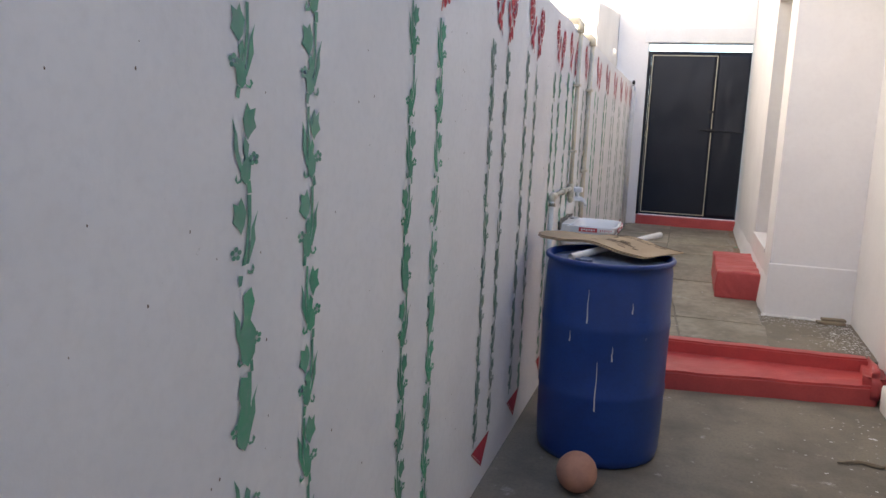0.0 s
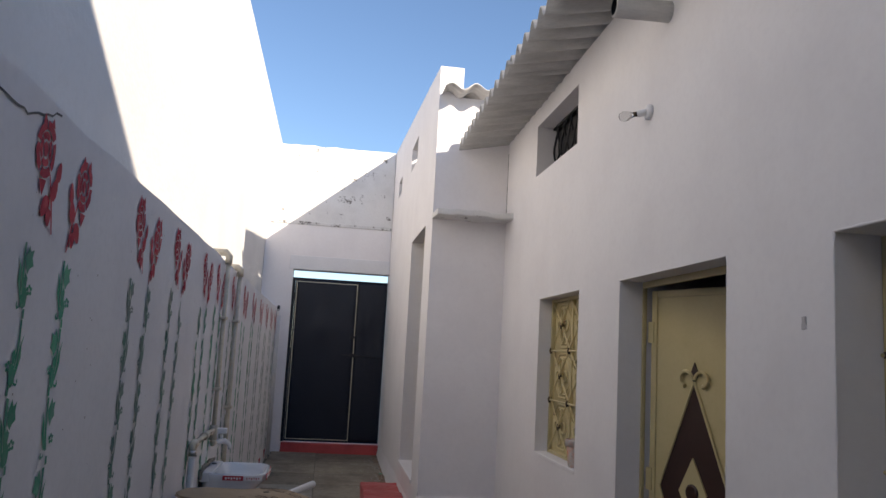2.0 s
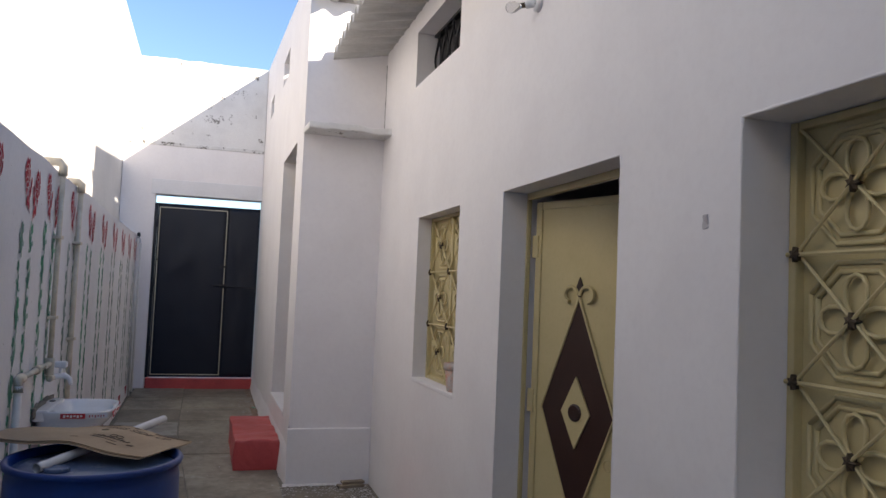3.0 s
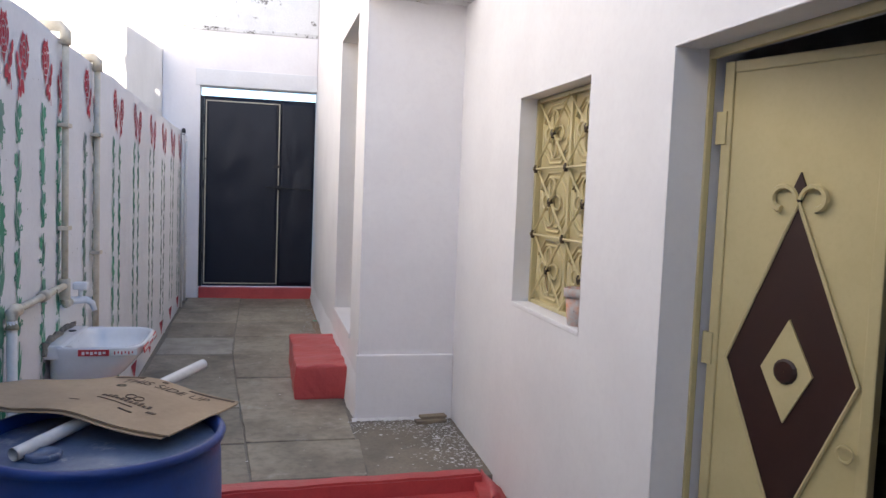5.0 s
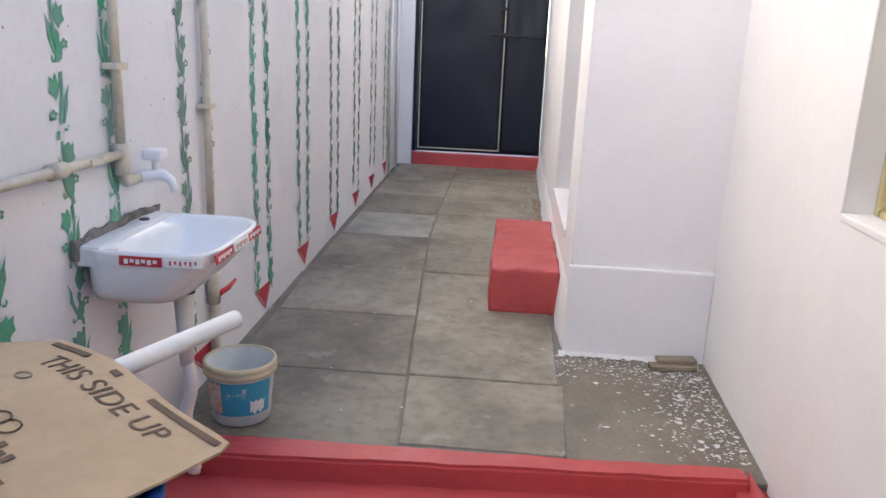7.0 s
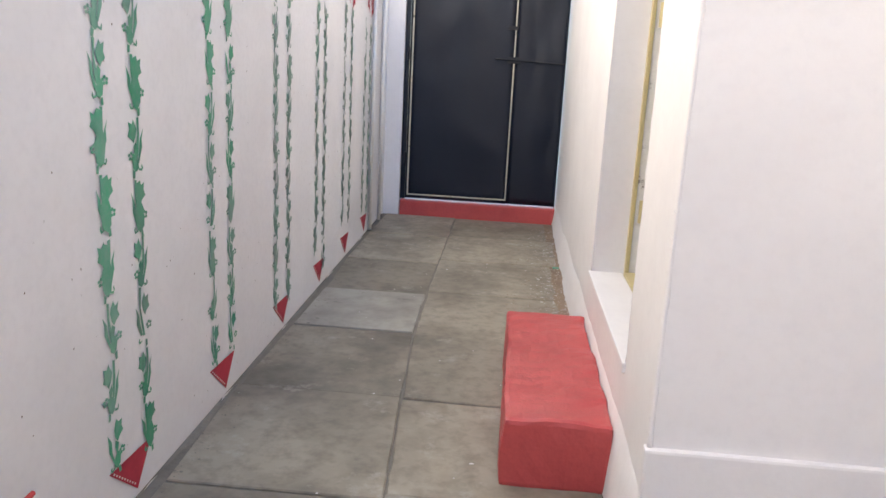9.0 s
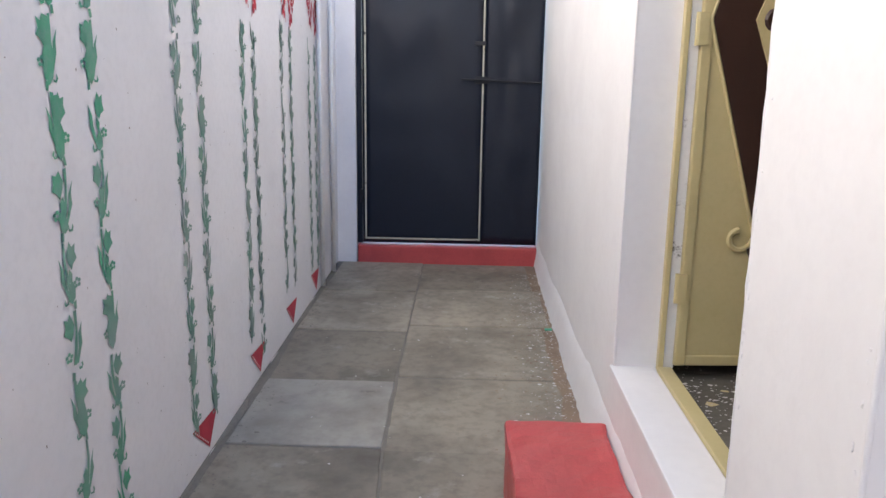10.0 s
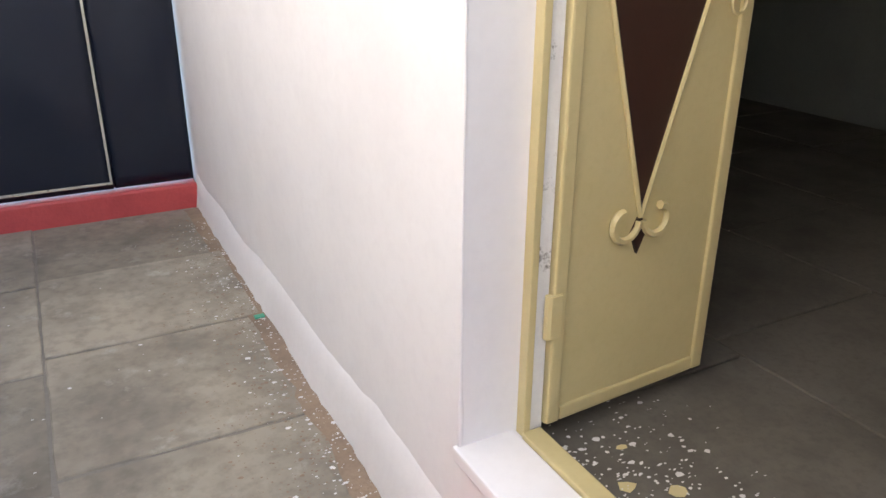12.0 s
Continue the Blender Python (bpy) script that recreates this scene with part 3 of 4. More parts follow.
def door_leaf(name, at, angle, w, h, dz, dh, dw, inner, shift, label):
    """Local x runs from the hinge, y is the thickness (outer face towards -y)."""
    d = thing(name, at, label, "door", rz=angle)
    part("panel", box(0.0, w, -0.012, 0.012, 0, h), YELLOW, d)
    for a, b in ((0, 0.035), (w - 0.035, w)):
        part("stile", box(a, b, -0.02, 0.018, 0, h, 0.005), YELLOW, d)
    for a, b in ((0, 0.035), (h - 0.035, h)):
        part("rail", box(0.036, w - 0.036, -0.019, 0.017, a, b, 0.005), YELLOW, d)
    c = w / 2 + shift
    dia = [(c - dw, dz), (c, dz - dh), (c + dw, dz), (c, dz + dh)]
    big = part("diamond", flat_poly(bmesh.new(), dia, -0.017, -0.012), BROWN, d, "dark brown painted diamond")
    bm = bmesh.new()
    for p, q in zip(dia, dia[1:] + dia[:1]):
        add_tube(bm, [(p[0], -0.018, p[1]), (q[0], -0.018, q[1])], 0.006, 6)
    part("diamond_rim", bm, YELLOW, d)
    ih, iw = dh * inner, dw * inner * 1.25
    part("inner_diamond", flat_poly(bmesh.new(), [(c - iw, dz), (c, dz - ih), (c + iw, dz), (c, dz + ih)], -0.025, -0.017), YELLOW, d)
    bm = lathe([(0.0005, 0.006), (0.030, 0.006), (0.037, 0.0), (0.037, -0.004)], 14)
    bmesh.ops.rotate(bm, matrix=Matrix.Rotation(radians(90), 3, "X"), verts=bm.verts)
    bmesh.ops.translate(bm, vec=(c, -0.028, dz), verts=bm.verts)
    part("rosette", bm, BROWN, d, "dark brown rosette")
    for sgn in (1, -1):
        zt = dz + sgn * dh
        part("leaf_finial", flat_poly(bmesh.new(), [(c - 0.004, zt), (c - 0.022, zt + sgn * 0.035), (c, zt + sgn * 0.085), (c + 0.022, zt + sgn * 0.035), (c + 0.004, zt)], -0.019, -0.012), BROWN, d, "dark brown leaf point")
        for s in (1, -1):
            part("curl", curl(c, zt + sgn * 0.008, s, 0.042, -sgn), YELLOW, d)
    for hz in (0.22, h * 0.5, h - 0.25):
        hg = part("hinge", tube([(-0.012, -0.016, hz), (-0.012, -0.016, hz + 0.10)], 0.009, 8), YELLOW, d)
        part("hinge_plate", box(-0.012, 0.02, -0.026, -0.018, hz, hz + 0.10, 0.002), YELLOW, hg)
    part("bolt_ring", tube([(w - 0.06 + 0.022 * math.cos(k * 0.5236), -0.03, h * 0.42 + 0.022 * math.sin(k * 0.5236)) for k in range(13)], 0.004, 6, True, None, (0, 1, 0)), YELLOW, d)
    return d

door_leaf("front_door", (2.062, 4.565, 0.142), -70.0, 0.52, 1.865, 0.965, 0.48, 0.205, 0.31, 0.012, "half-open cream-yellow metal door with a brown diamond")
door_leaf("side_door", (1.475, 8.775, 0.612), 4.0, 0.495, 2.10, 1.13, 0.68, 0.20, 0.24, -0.022, "open cream-yellow metal door leaf with a brown diamond")

def door_frame(opening, xf, name, mat, sill, deep=0.05, wide=0.03):
    y0, y1, z0, z1 = opening
    f = structure(new(name), "cream-yellow painted steel door frame")
    part("jamb", box(xf, xf + deep, y0, y0 + wide, z0, z1 - 0.03, 0.003), mat, f)
    part("jamb", box(xf, xf + deep, y1 - wide, y1, z0, z1 - 0.03, 0.003), mat, f)
    part("head", box(xf, xf + deep, y0, y1, z1 - 0.03, z1, 0.003), mat, f)
    if sill:
        part("threshold", box(xf - 0.004, xf + 0.045, y0 + wide, y1 - wide, z0, z0 + 0.018, 0.004), mat, f)
    return f

door_frame(DOOR, 2.012, "door_1", YELLOW, True, 0.02, 0.013)
door_frame((DOOR2[0], DOOR2[1], DOOR2[2], DOOR2[3]), 1.425, "door_2", YELLOW, True, 0.018)
structure(mesh_ob("trim_mortar", box(1.443, 1.478, DOOR2[1] - 0.024, DOOR2[1], DOOR2[2] + 0.01, DOOR2[3] - 0.03, 0.003), STAINED), "speckled pale mortar strip beside the door hinge")
structure(mesh_ob("door_sill", box(XP - 0.012, 1.42, DOOR2[0] - 0.01, DOOR2[1] + 0.012, DOOR2[2] - 0.03, DOOR2[2] + 0.006, 0.006), PLASTER), "white plastered door sill")
structure(mesh_ob("window_sill", box(XR - 0.003, XR + 0.085, WIN[0] + 0.001, WIN[1] - 0.001, WIN[2] - 0.02, WIN[2] + 0.004, 0.006), PLASTER), "white plastered window sill")

# ---- painted garlands on the boundary wall ----
def vine_mesh(z0, z1, seed, blots):
    rnd = random.Random(seed)
    bm = bmesh.new()
    unit, half = 0.172, 0.142
    LEAF = [(0.02, 0.66), (-0.03, 0.80), (0.04, 0.90), (0.10, 0.98), (0.17, 0.89), (0.30, 0.93), (0.27, 0.80), (0.33, 0.70), (0.19, 0.64), (0.12, 0.56)]
    LONG = [(-0.30, 0.80), (-0.24, 0.63), (-0.25, 0.47), (-0.09, 0.21), (-0.02, 0.22), (-0.12, 0.45), (-0.15, 0.63)]
    STEM = [(-0.13, 1.00), (-0.04, 0.99), (-0.06, 0.72), (0.02, 0.40), (0.09, 0.20), (0.0, 0.20), (-0.08, 0.42), (-0.13, 0.72)]
    BODY = [(0.02, 0.60), (0.13, 0.52), (0.10, 0.40), (0.20, 0.30), (0.17, 0.14), (0.04, 0.08), (-0.07, 0.14), (-0.06, 0.26), (0.03, 0.38), (-0.02, 0.50)]
    TAIL = [(0.08, 0.10), (0.17, 0.11), (0.19, -0.02), (0.10, -0.03)]
    CURL = [(-0.06, 0.10), (-0.18, 0.08), (-0.23, 0.14), (-0.19, 0.20), (-0.16, 0.17), (-0.17, 0.13), (-0.13, 0.12), (-0.06, 0.15)]
    z, flip = z1, 1
    drift = 0.0
    while z - unit > z0 - 0.07:
        dy = 0.006 * rnd.uniform(-1, 1) + drift
        sc = rnd.uniform(0.93, 1.04)
        place = lambda u, v: (0.00015 * layer, flip * u * half * sc + dy, z - unit + v * unit * 0.97)
        for layer, shape in enumerate((LEAF, LONG, STEM, BODY, TAIL, CURL)):
            if rnd.random() < 0.06:
                continue
            bm.faces.new([bm.verts.new(place(u + 0.015 * rnd.uniform(-1, 1), v + 0.012 * rnd.uniform(-1, 1))) for u, v in shape])
        if rnd.random() < blots:
            blot = [(-0.10, 0.92), (0.10, 0.97), (0.20, 0.80), (0.12, 0.62), (0.22, 0.45), (0.20, 0.18), (0.05, 0.06), (-0.10, 0.16), (-0.17, 0.45), (-0.08, 0.66)]
            bm.faces.new([bm.verts.new((0.0010, *place(u + 0.03 * rnd.uniform(-1, 1), v + 0.02 * rnd.uniform(-1, 1))[1:])) for u, v in blot])
        for k in range(5):
            a = k * 1.2566 + 0.4
            layer = 8 + k
            pu, pv = 0.25 + 0.085 * math.cos(a), 0.36 + 0.052 * math.sin(a)
            bm.faces.new([bm.verts.new(place(pu + 0.055 * math.cos(b * 1.047), pv + 0.032 * math.sin(b * 1.047))) for b in range(6)])
        z -= unit * rnd.uniform(0.98, 1.03)
        flip = -flip
    return bm

def rose_mesh(seed, flip):
    rnd = random.Random(seed)
    bm = bmesh.new()
    def poly(pts):
        lift = 0.00008 * len(bm.faces)
        bm.faces.new([bm.verts.new((lift, flip * p[0], p[1])) for p in pts])
    def blade(cu, cv, ang, ln, wd):
        pts = []
        for k in range(10):
            a = k * 2 * math.pi / 10
            r, w = ln * 0.5 * math.cos(a), wd * 0.5 * math.sin(a) * (1 - 0.3 * math.cos(a))
            pts.append((cu + r * math.cos(ang) - w * math.sin(ang), cv + r * math.sin(ang) + w * math.cos(ang)))
        poly(pts)
    # bloom: curved petals round a heart, with gaps between them
    for ring, (r0, r1, n) in enumerate(((0.0, 0.017, 1), (0.022, 0.037, 4), (0.042, 0.062, 5))):
        for k in range(n):
            a0 = (k + 0.06) * 2 * math.pi / n + ring * 0.7
            a1 = (k + 0.94) * 2 * math.pi / n + ring * 0.7
            seg = 6
            outer = [(r1 * (1 + 0.06 * rnd.uniform(-1, 1)) * math.cos(a0 + (a1 - a0) * s / seg) * 0.80, r1 * math.sin(a0 + (a1 - a0) * s / seg) * 1.12 + 0.06) for s in range(seg + 1)]
            inner = [(r0 * math.cos(a0 + (a1 - a0) * s / seg) * 0.80, r0 * math.sin(a0 + (a1 - a0) * s / seg) * 1.12 + 0.06) for s in range(seg + 1)]
            if n == 1:
                poly(outer[:-1])
            else:
                for s in range(seg):
                    poly([outer[s], outer[s + 1], inner[s + 1], inner[s]])
    poly([(-0.015, -0.012), (0.0, -0.052), (0.022, -0.014)])
    poly([(-0.03, 0.118), (-0.02, 0.142), (-0.008, 0.122)])
    poly([(0.012, 0.122), (0.024, 0.14), (0.032, 0.115)])
    poly([(-0.028, 0.008), (-0.034, 0.006), (-0.058, -0.055), (-0.076, -0.13), (-0.070, -0.132), (-0.050, -0.058)])
    blade(-0.062, -0.022, 1.9, 0.065, 0.034)
    blade(-0.078, 0.025, 1.75, 0.055, 0.026)
    blade(-0.022, -0.072, -1.1, 0.06, 0.036)
    blade(-0.045, -0.095, -1.6, 0.045, 0.026)
    return bm

PAIRS = [(2.0, 2.26), (2.88, 3.14), (3.82, 4.07), (4.5, 4.73), (5.28, 5.47), (5.79, 6.03), (6.53, 6.745), (7.28, 7.47), (8.01, 8.20), (8.77, 8.97), (9.50, 9.67), (10.17, 10.36), (10.82, 11.0)]
FACE = XL + 0.0022
for n, pair in enumerate(PAIRS):
    low = (fz(pair[0]) + 0.17) if pair[0] > 6.1 else 0.12
    grey = n in (2, 3, 6, 9, 10, 11, 12)
    for s, y in enumerate(pair):
        hi = 1.86 - 0.01 * max(pair[0] - 3, 0) + random.uniform(-0.04, 0.05)
        v = part("painted_vine", vine_mesh(low - 0.02 * s, hi, n * 7 + s, 0.4 if n == 0 and s == 0 else 0.22), GREYGREEN if grey else GREEN, wall_l)
        v.location = (FACE, y, 0)
        r = part("painted_rose", rose_mesh(n * 5 + s, 1 if s else -1), ROSE, wall_l)
        r.location = (FACE, y + (0.07 if s else 0.03), 1.99 - 0.010 * max(pair[0] - 3, 0) + (0.03 if s == 0 else 0.0))
        r.scale = (0.5, 1.25, 1.0) if pair[0] < 5 else (0.5, 1.1, 0.95)
    bm = bmesh.new()
    a, b, zt = pair[0] - 0.045, pair[1] + 0.02, low - 0.015
    bm.faces.new([bm.verts.new(p) for p in ((0, a, zt + 0.005), (0, b, zt), (0, (a + b) / 2 + 0.03, zt - 0.125))])
    pot = part("painted_pot", bm, ROSE, wall_l)
    pot.location = (FACE, 0, 0)
    bm = bmesh.new()
    for k in range(9):
        q = (k + 0.3) / 9.5
        p0, p1 = Vector((0, a + 0.02, zt - 0.002)), Vector((0, (a + b) / 2 + 0.03, zt - 0.112))
        c, t = p0.lerp(p1, q), (p1 - p0).normalized() * 0.004
        o = Vector((0, 0.0025, 0.002))
        bm.faces.new([bm.verts.new(w) for w in (c - t - o, c + t - o, c + t + o, c - t + o)])
    st = part("painted_stitch", bm, WHITE_INK, pot)
    st.location = (0.0015, 0, 0)

rnd_specks = random.Random(21)
sv, sf = [], []
for _ in range(420):
    y, z, r = rnd_specks.uniform(1.2, 11.5), rnd_specks.uniform(0.2, 2.1), rnd_specks.uniform(0.0008, 0.003)
    m0 = len(sv)
    for k in range(6):
        q = r * rnd_specks.uniform(0.5, 1.2)
        sv.append((XL + 0.0012, y + q * math.cos(k * 1.047), z + 1.5 * q * math.sin(k * 1.047)))
    sf.append(list(range(m0, m0 + 6)))
specks = bpy.data.meshes.new("dirt_specks")
specks.from_pydata(sv, [], sf)
specks.materials.append(INK)
tagged(new("dirt_specks", specks), "small dark dirt specks on the limewashed wall", "stain", "", "stuff")

# crack near the wall's top
def ribbon(pts, w):
    bm = bmesh.new()
    L = []
    for i, (y, z) in enumerate(pts):
        k = w * (0.5 + 0.8 * noise.noise(Vector((i * 0.9, 4, 4))) ** 2 + 0.2)
        L.append((bm.verts.new((0, y, z - k)), bm.verts.new((0, y + k * 0.6, z + k))))
    for a, b in zip(L, L[1:]):
        bm.faces.new((a[0], b[0], b[1], a[1]))
    return bm
cr = [(2.45 + 0.028 * k + 0.012 * noise.noise(Vector((k * 1.3, 0, 0))), 2.185 - 0.055 * math.sin(k / 19 * math.pi) - 0.012 * noise.noise(Vector((k * 0.8, 5, 0)))) for k in range(20)]
ck = part("crack", ribbon(cr, 0.0045), IRON, wall_l)
ck.location = (FACE, 0, 0)

# ---- pipes and tap on the boundary wall ----
def saddle(x, y, z, r):
    return box(x - r - 0.006, x + r + 0.004, y - r - 0.018, y + r + 0.018, z - 0.009, z + 0.009, 0.003)

px = XL + 0.028
wp = thing("water_pipe", (px, 6.03, 1.0), "cream plastic water pipe clipped to the wall, feeding a tap", "pipe")
part("riser", tube([(0, 0, 0.10), (0, 0, 1.16)], 0.014, 12), PVC, wp, smooth=True)
part("top_elbow", tube([(0, 0, 1.14), (0, 0, 1.19), (-0.02, 0, 1.215), (-0.10, 0, 1.215)], 0.023, 12), PVC, wp, smooth=True)
part("tee", tube([(0, 0, 0.05), (0, 0, 0.14)], 0.023, 12), PVC, wp, smooth=True)
part("branch", tube([(0, 0.0, 0.11), (0.0, -0.70, 0.11)], 0.014, 12), PVC, wp, smooth=True)
part("coupling", tube([(0, -0.30, 0.11), (0, -0.36, 0.11)], 0.022, 12), PVC, wp, smooth=True)
part("branch_elbow", tube([(0, -0.67, 0.11), (0, -0.72, 0.105), (0, -0.725, 0.05)], 0.024, 12), PVC, wp, smooth=True)
part("down_pipe", tube([(0, -0.725, 0.08), (0, -0.725, -0.97)], 0.018, 12), PVC_WHITE, wp, smooth=True)
part("tap_pipe", tube([(0, 0, 0.06), (0, 0, 0.04), (0, 0.02, 0.025), (0, 0.09, 0.025)], 0.017, 12), PVC, wp, smooth=True)
for z in (0.36, 0.80):
    part("clip", saddle(0, 0, z, 0.017), PVC, wp)
part("clip", saddle(0, -0.16, 0.11, 0.014), PVC, wp)

tp = thing("tap", (px, 6.13, 1.025), "white plastic tap above the wash basin", "tap")
part("body", tube([(0, -0.02, 0), (0.0, 0.03, 0), (0.06, 0.035, 0.005), (0.085, 0.035, -0.012), (0.095, 0.035, -0.045)], 0.014, 12, True, [0.016, 0.019, 0.017, 0.014, 0.012]), TAPWHITE, tp, smooth=True)
part("stem", tube([(0.035, 0.035, 0.01), (0.035, 0.035, 0.05)], 0.010, 10), TAPWHITE, tp, smooth=True)
part("handle", box(0.005, 0.068, 0.005, 0.065, 0.05, 0.085, 0.010), TAPWHITE, tp)

p2 = thing("drain_pipe", (px, 6.68, 0.45), "cream plastic pipe running up the wall beside the basin", "pipe")
part("riser", tube([(0, 0, 0.0), (0, 0, 1.70)], 0.015, 12), PVC, p2, smooth=True)
part("top_elbow", tube([(0, 0, 1.67), (0, 0, 1.72), (-0.02, 0, 1.735), (-0.08, 0, 1.735)], 0.024, 12), PVC, p2, smooth=True)
part("socket", tube([(0, 0, -0.02), (0, 0, 0.10)], 0.025, 12), PVC, p2, smooth=True)
part("foot", tube([(0, 0, 0.0), (0, 0, -0.34)], 0.019, 12), PVC, p2, smooth=True)
part("lever", tube([(0.02, 0.0, 0.02), (0.04, 0.05, 0.03), (0.045, 0.12, 0.045)], 0.008, 8, True, [0.012, 0.010, 0.006]), TAPE, p2, "red plastic valve lever", smooth=True)
for z in (0.14, 0.75, 1.35):
    part("clip", saddle(0, 0, z, 0.019), PVC, p2)
p3 = thing("conduit_pipe", (px - 0.005, 11.05, 0.24), "thin white plastic pipe up the wall end beside the gate", "pipe")
part("riser", tube([(0, 0, 0.0), (0, 0, 1.86)], 0.014, 10), PVC_WHITE, p3, smooth=True)
part("top_elbow", tube([(0, 0, 1.84), (0, 0.01, 1.89), (0, 0.06, 1.90), (0, 0.10, 1.87)], 0.017, 10), IRON, p3, smooth=True)
p3["group"] = "pipes beside the gate"
p4 = thing("conduit_pipe", (px - 0.005, 11.45, 0.24), "thin white plastic pipe up the wall end beside the gate", "pipe")
part("riser", tube([(0, 0, 0.0), (0, 0, 1.80)], 0.014, 10), PVC_WHITE, p4, smooth=True)
p4["group"] = "pipes beside the gate"

# ---- wash basin ----
basin = thing("wash_basin", (XL, 6.02, 0.885), "white ceramic wall basin with red stickers along its rim", "basin")
def basin_ring(x0, x1, half, z, n=48):
    """A squarish ring from the wall side x0 to the front x1."""
    out = []
    for k in range(n):
        c, q = math.cos(k * 2 * math.pi / n), math.sin(k * 2 * math.pi / n)
        x = (x0 + x1) / 2 + (x1 - x0) / 2 * math.copysign(abs(c) ** 0.42, c)
        out.append((x, half * math.copysign(abs(q) ** 0.42, q) * (1 - 0.07 * max(c, 0)), z))
    return out
bm = bmesh.new()
rings = []
for ring in ((0.15, 0.24, 0.04, -0.172), (0.03, 0.245, 0.13, -0.166), (0.005, 0.26, 0.20, -0.155), (0.004, 0.295, 0.224, -0.125), (0.004, 0.345, 0.238, -0.07), (0.004, 0.375, 0.246, -0.035), (0.004, 0.384, 0.25, -0.006), (0.006, 0.382, 0.248, 0.002),
             (0.02, 0.372, 0.238, 0.003), (0.085, 0.362, 0.228, -0.004), (0.10, 0.345, 0.212, -0.035), (0.12, 0.31, 0.17, -0.085), (0.15, 0.27, 0.09, -0.115), (0.19, 0.22, 0.015, -0.12)):
    rings.append([bm.verts.new(p) for p in basin_ring(*ring)])
for q, r in zip(rings, rings[1:]):
    for k in range(len(q)):
        bm.faces.new((q[k], q[(k + 1) % len(q)], r[(k + 1) % len(q)], r[k]))
bm.faces.new(rings[0])
part("bowl", bm, CERAMIC, basin, smooth=True)
part("back_deck", box(0.003, 0.078, -0.236, 0.236, -0.05, 0.009, 0.010), CERAMIC, basin)
part("mortar_bead", lumpy(box(-0.004, 0.02, -0.25, 0.25, -0.03, 0.028, 0.008), 0.03, 0.016, 14), MORTAR, basin, "rough dark mortar bead")
# solid black disc and bar stand in for the shade of open holes
part("tap_hole", tube([(0.04, 0.10, 0.009), (0.04, 0.10, 0.0125)], 0.016, 14), IRON, basin)
part("overflow_slot", box(0.086, 0.09, -0.02, 0.02, -0.022, -0.014), IRON, basin)
for xa, ya, wd, an, tilt_x, red in ((0.197, -0.2475, 0.118, 0, -4, True), (0.312, -0.2395, 0.10, 5, -4, False), (0.3815, -0.135, 0.13, 90, -9, True), (0.3835, -0.005, 0.12, 90, -9, False), (0.3805, 0.12, 0.115, 90, -9, True)):
    st = part("sticker" if red else "tape", box(-wd / 2, wd / 2, -0.004, -0.001, -0.014, 0.012), TAPE if red else WHITE_INK, basin, "red maker's sticker with white letter bars" if red else "white torn packing tape")
    st.matrix_basis = pose(xa, ya, -0.017, tilt_x, 0, an)
    for k in range(6):
        u = -wd * 0.38 + k * wd * 0.135
        part("letter_bar", box(u, u + wd * (0.09 if red else 0.05), -0.0052, -0.0041, -0.009 + 0.004 * (k % 2), 0.004), WHITE_INK if red else TAPE, st)
part("drain_collar", tube([(0.20, 0, -0.165), (0.20, 0, -0.185)], 0.035, 14), IRON, basin)
part("waste_trap", tube([(0.20, 0, -0.18), (0.20, 0, -0.32), (0.20, 0, -0.42)], 0.03, 14, True, [0.032, 0.026, 0.021]), PVC_WHITE, basin, smooth=True)
hose = [(0.20 + 0.012 * math.sin(k * 0.2), 0.0, -0.41 - k * 0.0085) for k in range(46)]
part("ribbed_hose", tube(hose, 0.02, 12, True, [0.0215 if k % 2 else 0.0185 for k in range(46)]), PVC_WHITE, basin, "ribbed white waste hose", smooth=True)

# ---- drum with cardboard ----
drum = thing("plastic_drum", (0.272, 4.60, LOW), "blue plastic drum with scuffs and paint drips", "drum")
DH = 0.905 - LOW
DR = 1.08
part("shell", lathe([(r * DR, z) for r, z in [(0.001, 0.004), (0.255, 0.0), (0.275, 0.012), (0.283, 0.05), (0.289, 0.2), (0.289, 0.33), (0.293, 0.345), (0.293, 0.37), (0.289, 0.385), (0.290, 0.66), (0.293, 0.675), (0.293, 0.70), (0.289, 0.715), (0.284, DH - 0.07), (0.278, DH - 0.03), (0.291, DH - 0.022), (0.295, DH - 0.008), (0.290, DH), (0.276, DH), (0.270, DH - 0.03), (0.266, DH - 0.04)]], 56), BLUE, drum, smooth=True)
for k, (ang, z0, ln) in enumerate(((-1.75, 0.72, 0.16), (-1.35, 0.55, 0.07), (-1.55, 0.30, 0.24), (-1.1, 0.78, 0.05), (-2.0, 0.62, 0.05))):
    bm = bmesh.new()
    row = []
    for j in range(9):
        a = ang + 0.004 * math.sin(j * 1.1 + k)
        r = 0.2965 * DR
        w = 0.0026 * (1.2 - j / 9)
        row.append([bm.verts.new((r * math.cos(a + d), r * math.sin(a + d), z0 + ln * j / 8)) for d in (-w / 0.29, w / 0.29)])
    for p, q in zip(row, row[1:]):
        bm.faces.new((p[0], p[1], q[1], q[0]))
    part("paint_drip", bm, FLECK, drum, "pale paint drip")

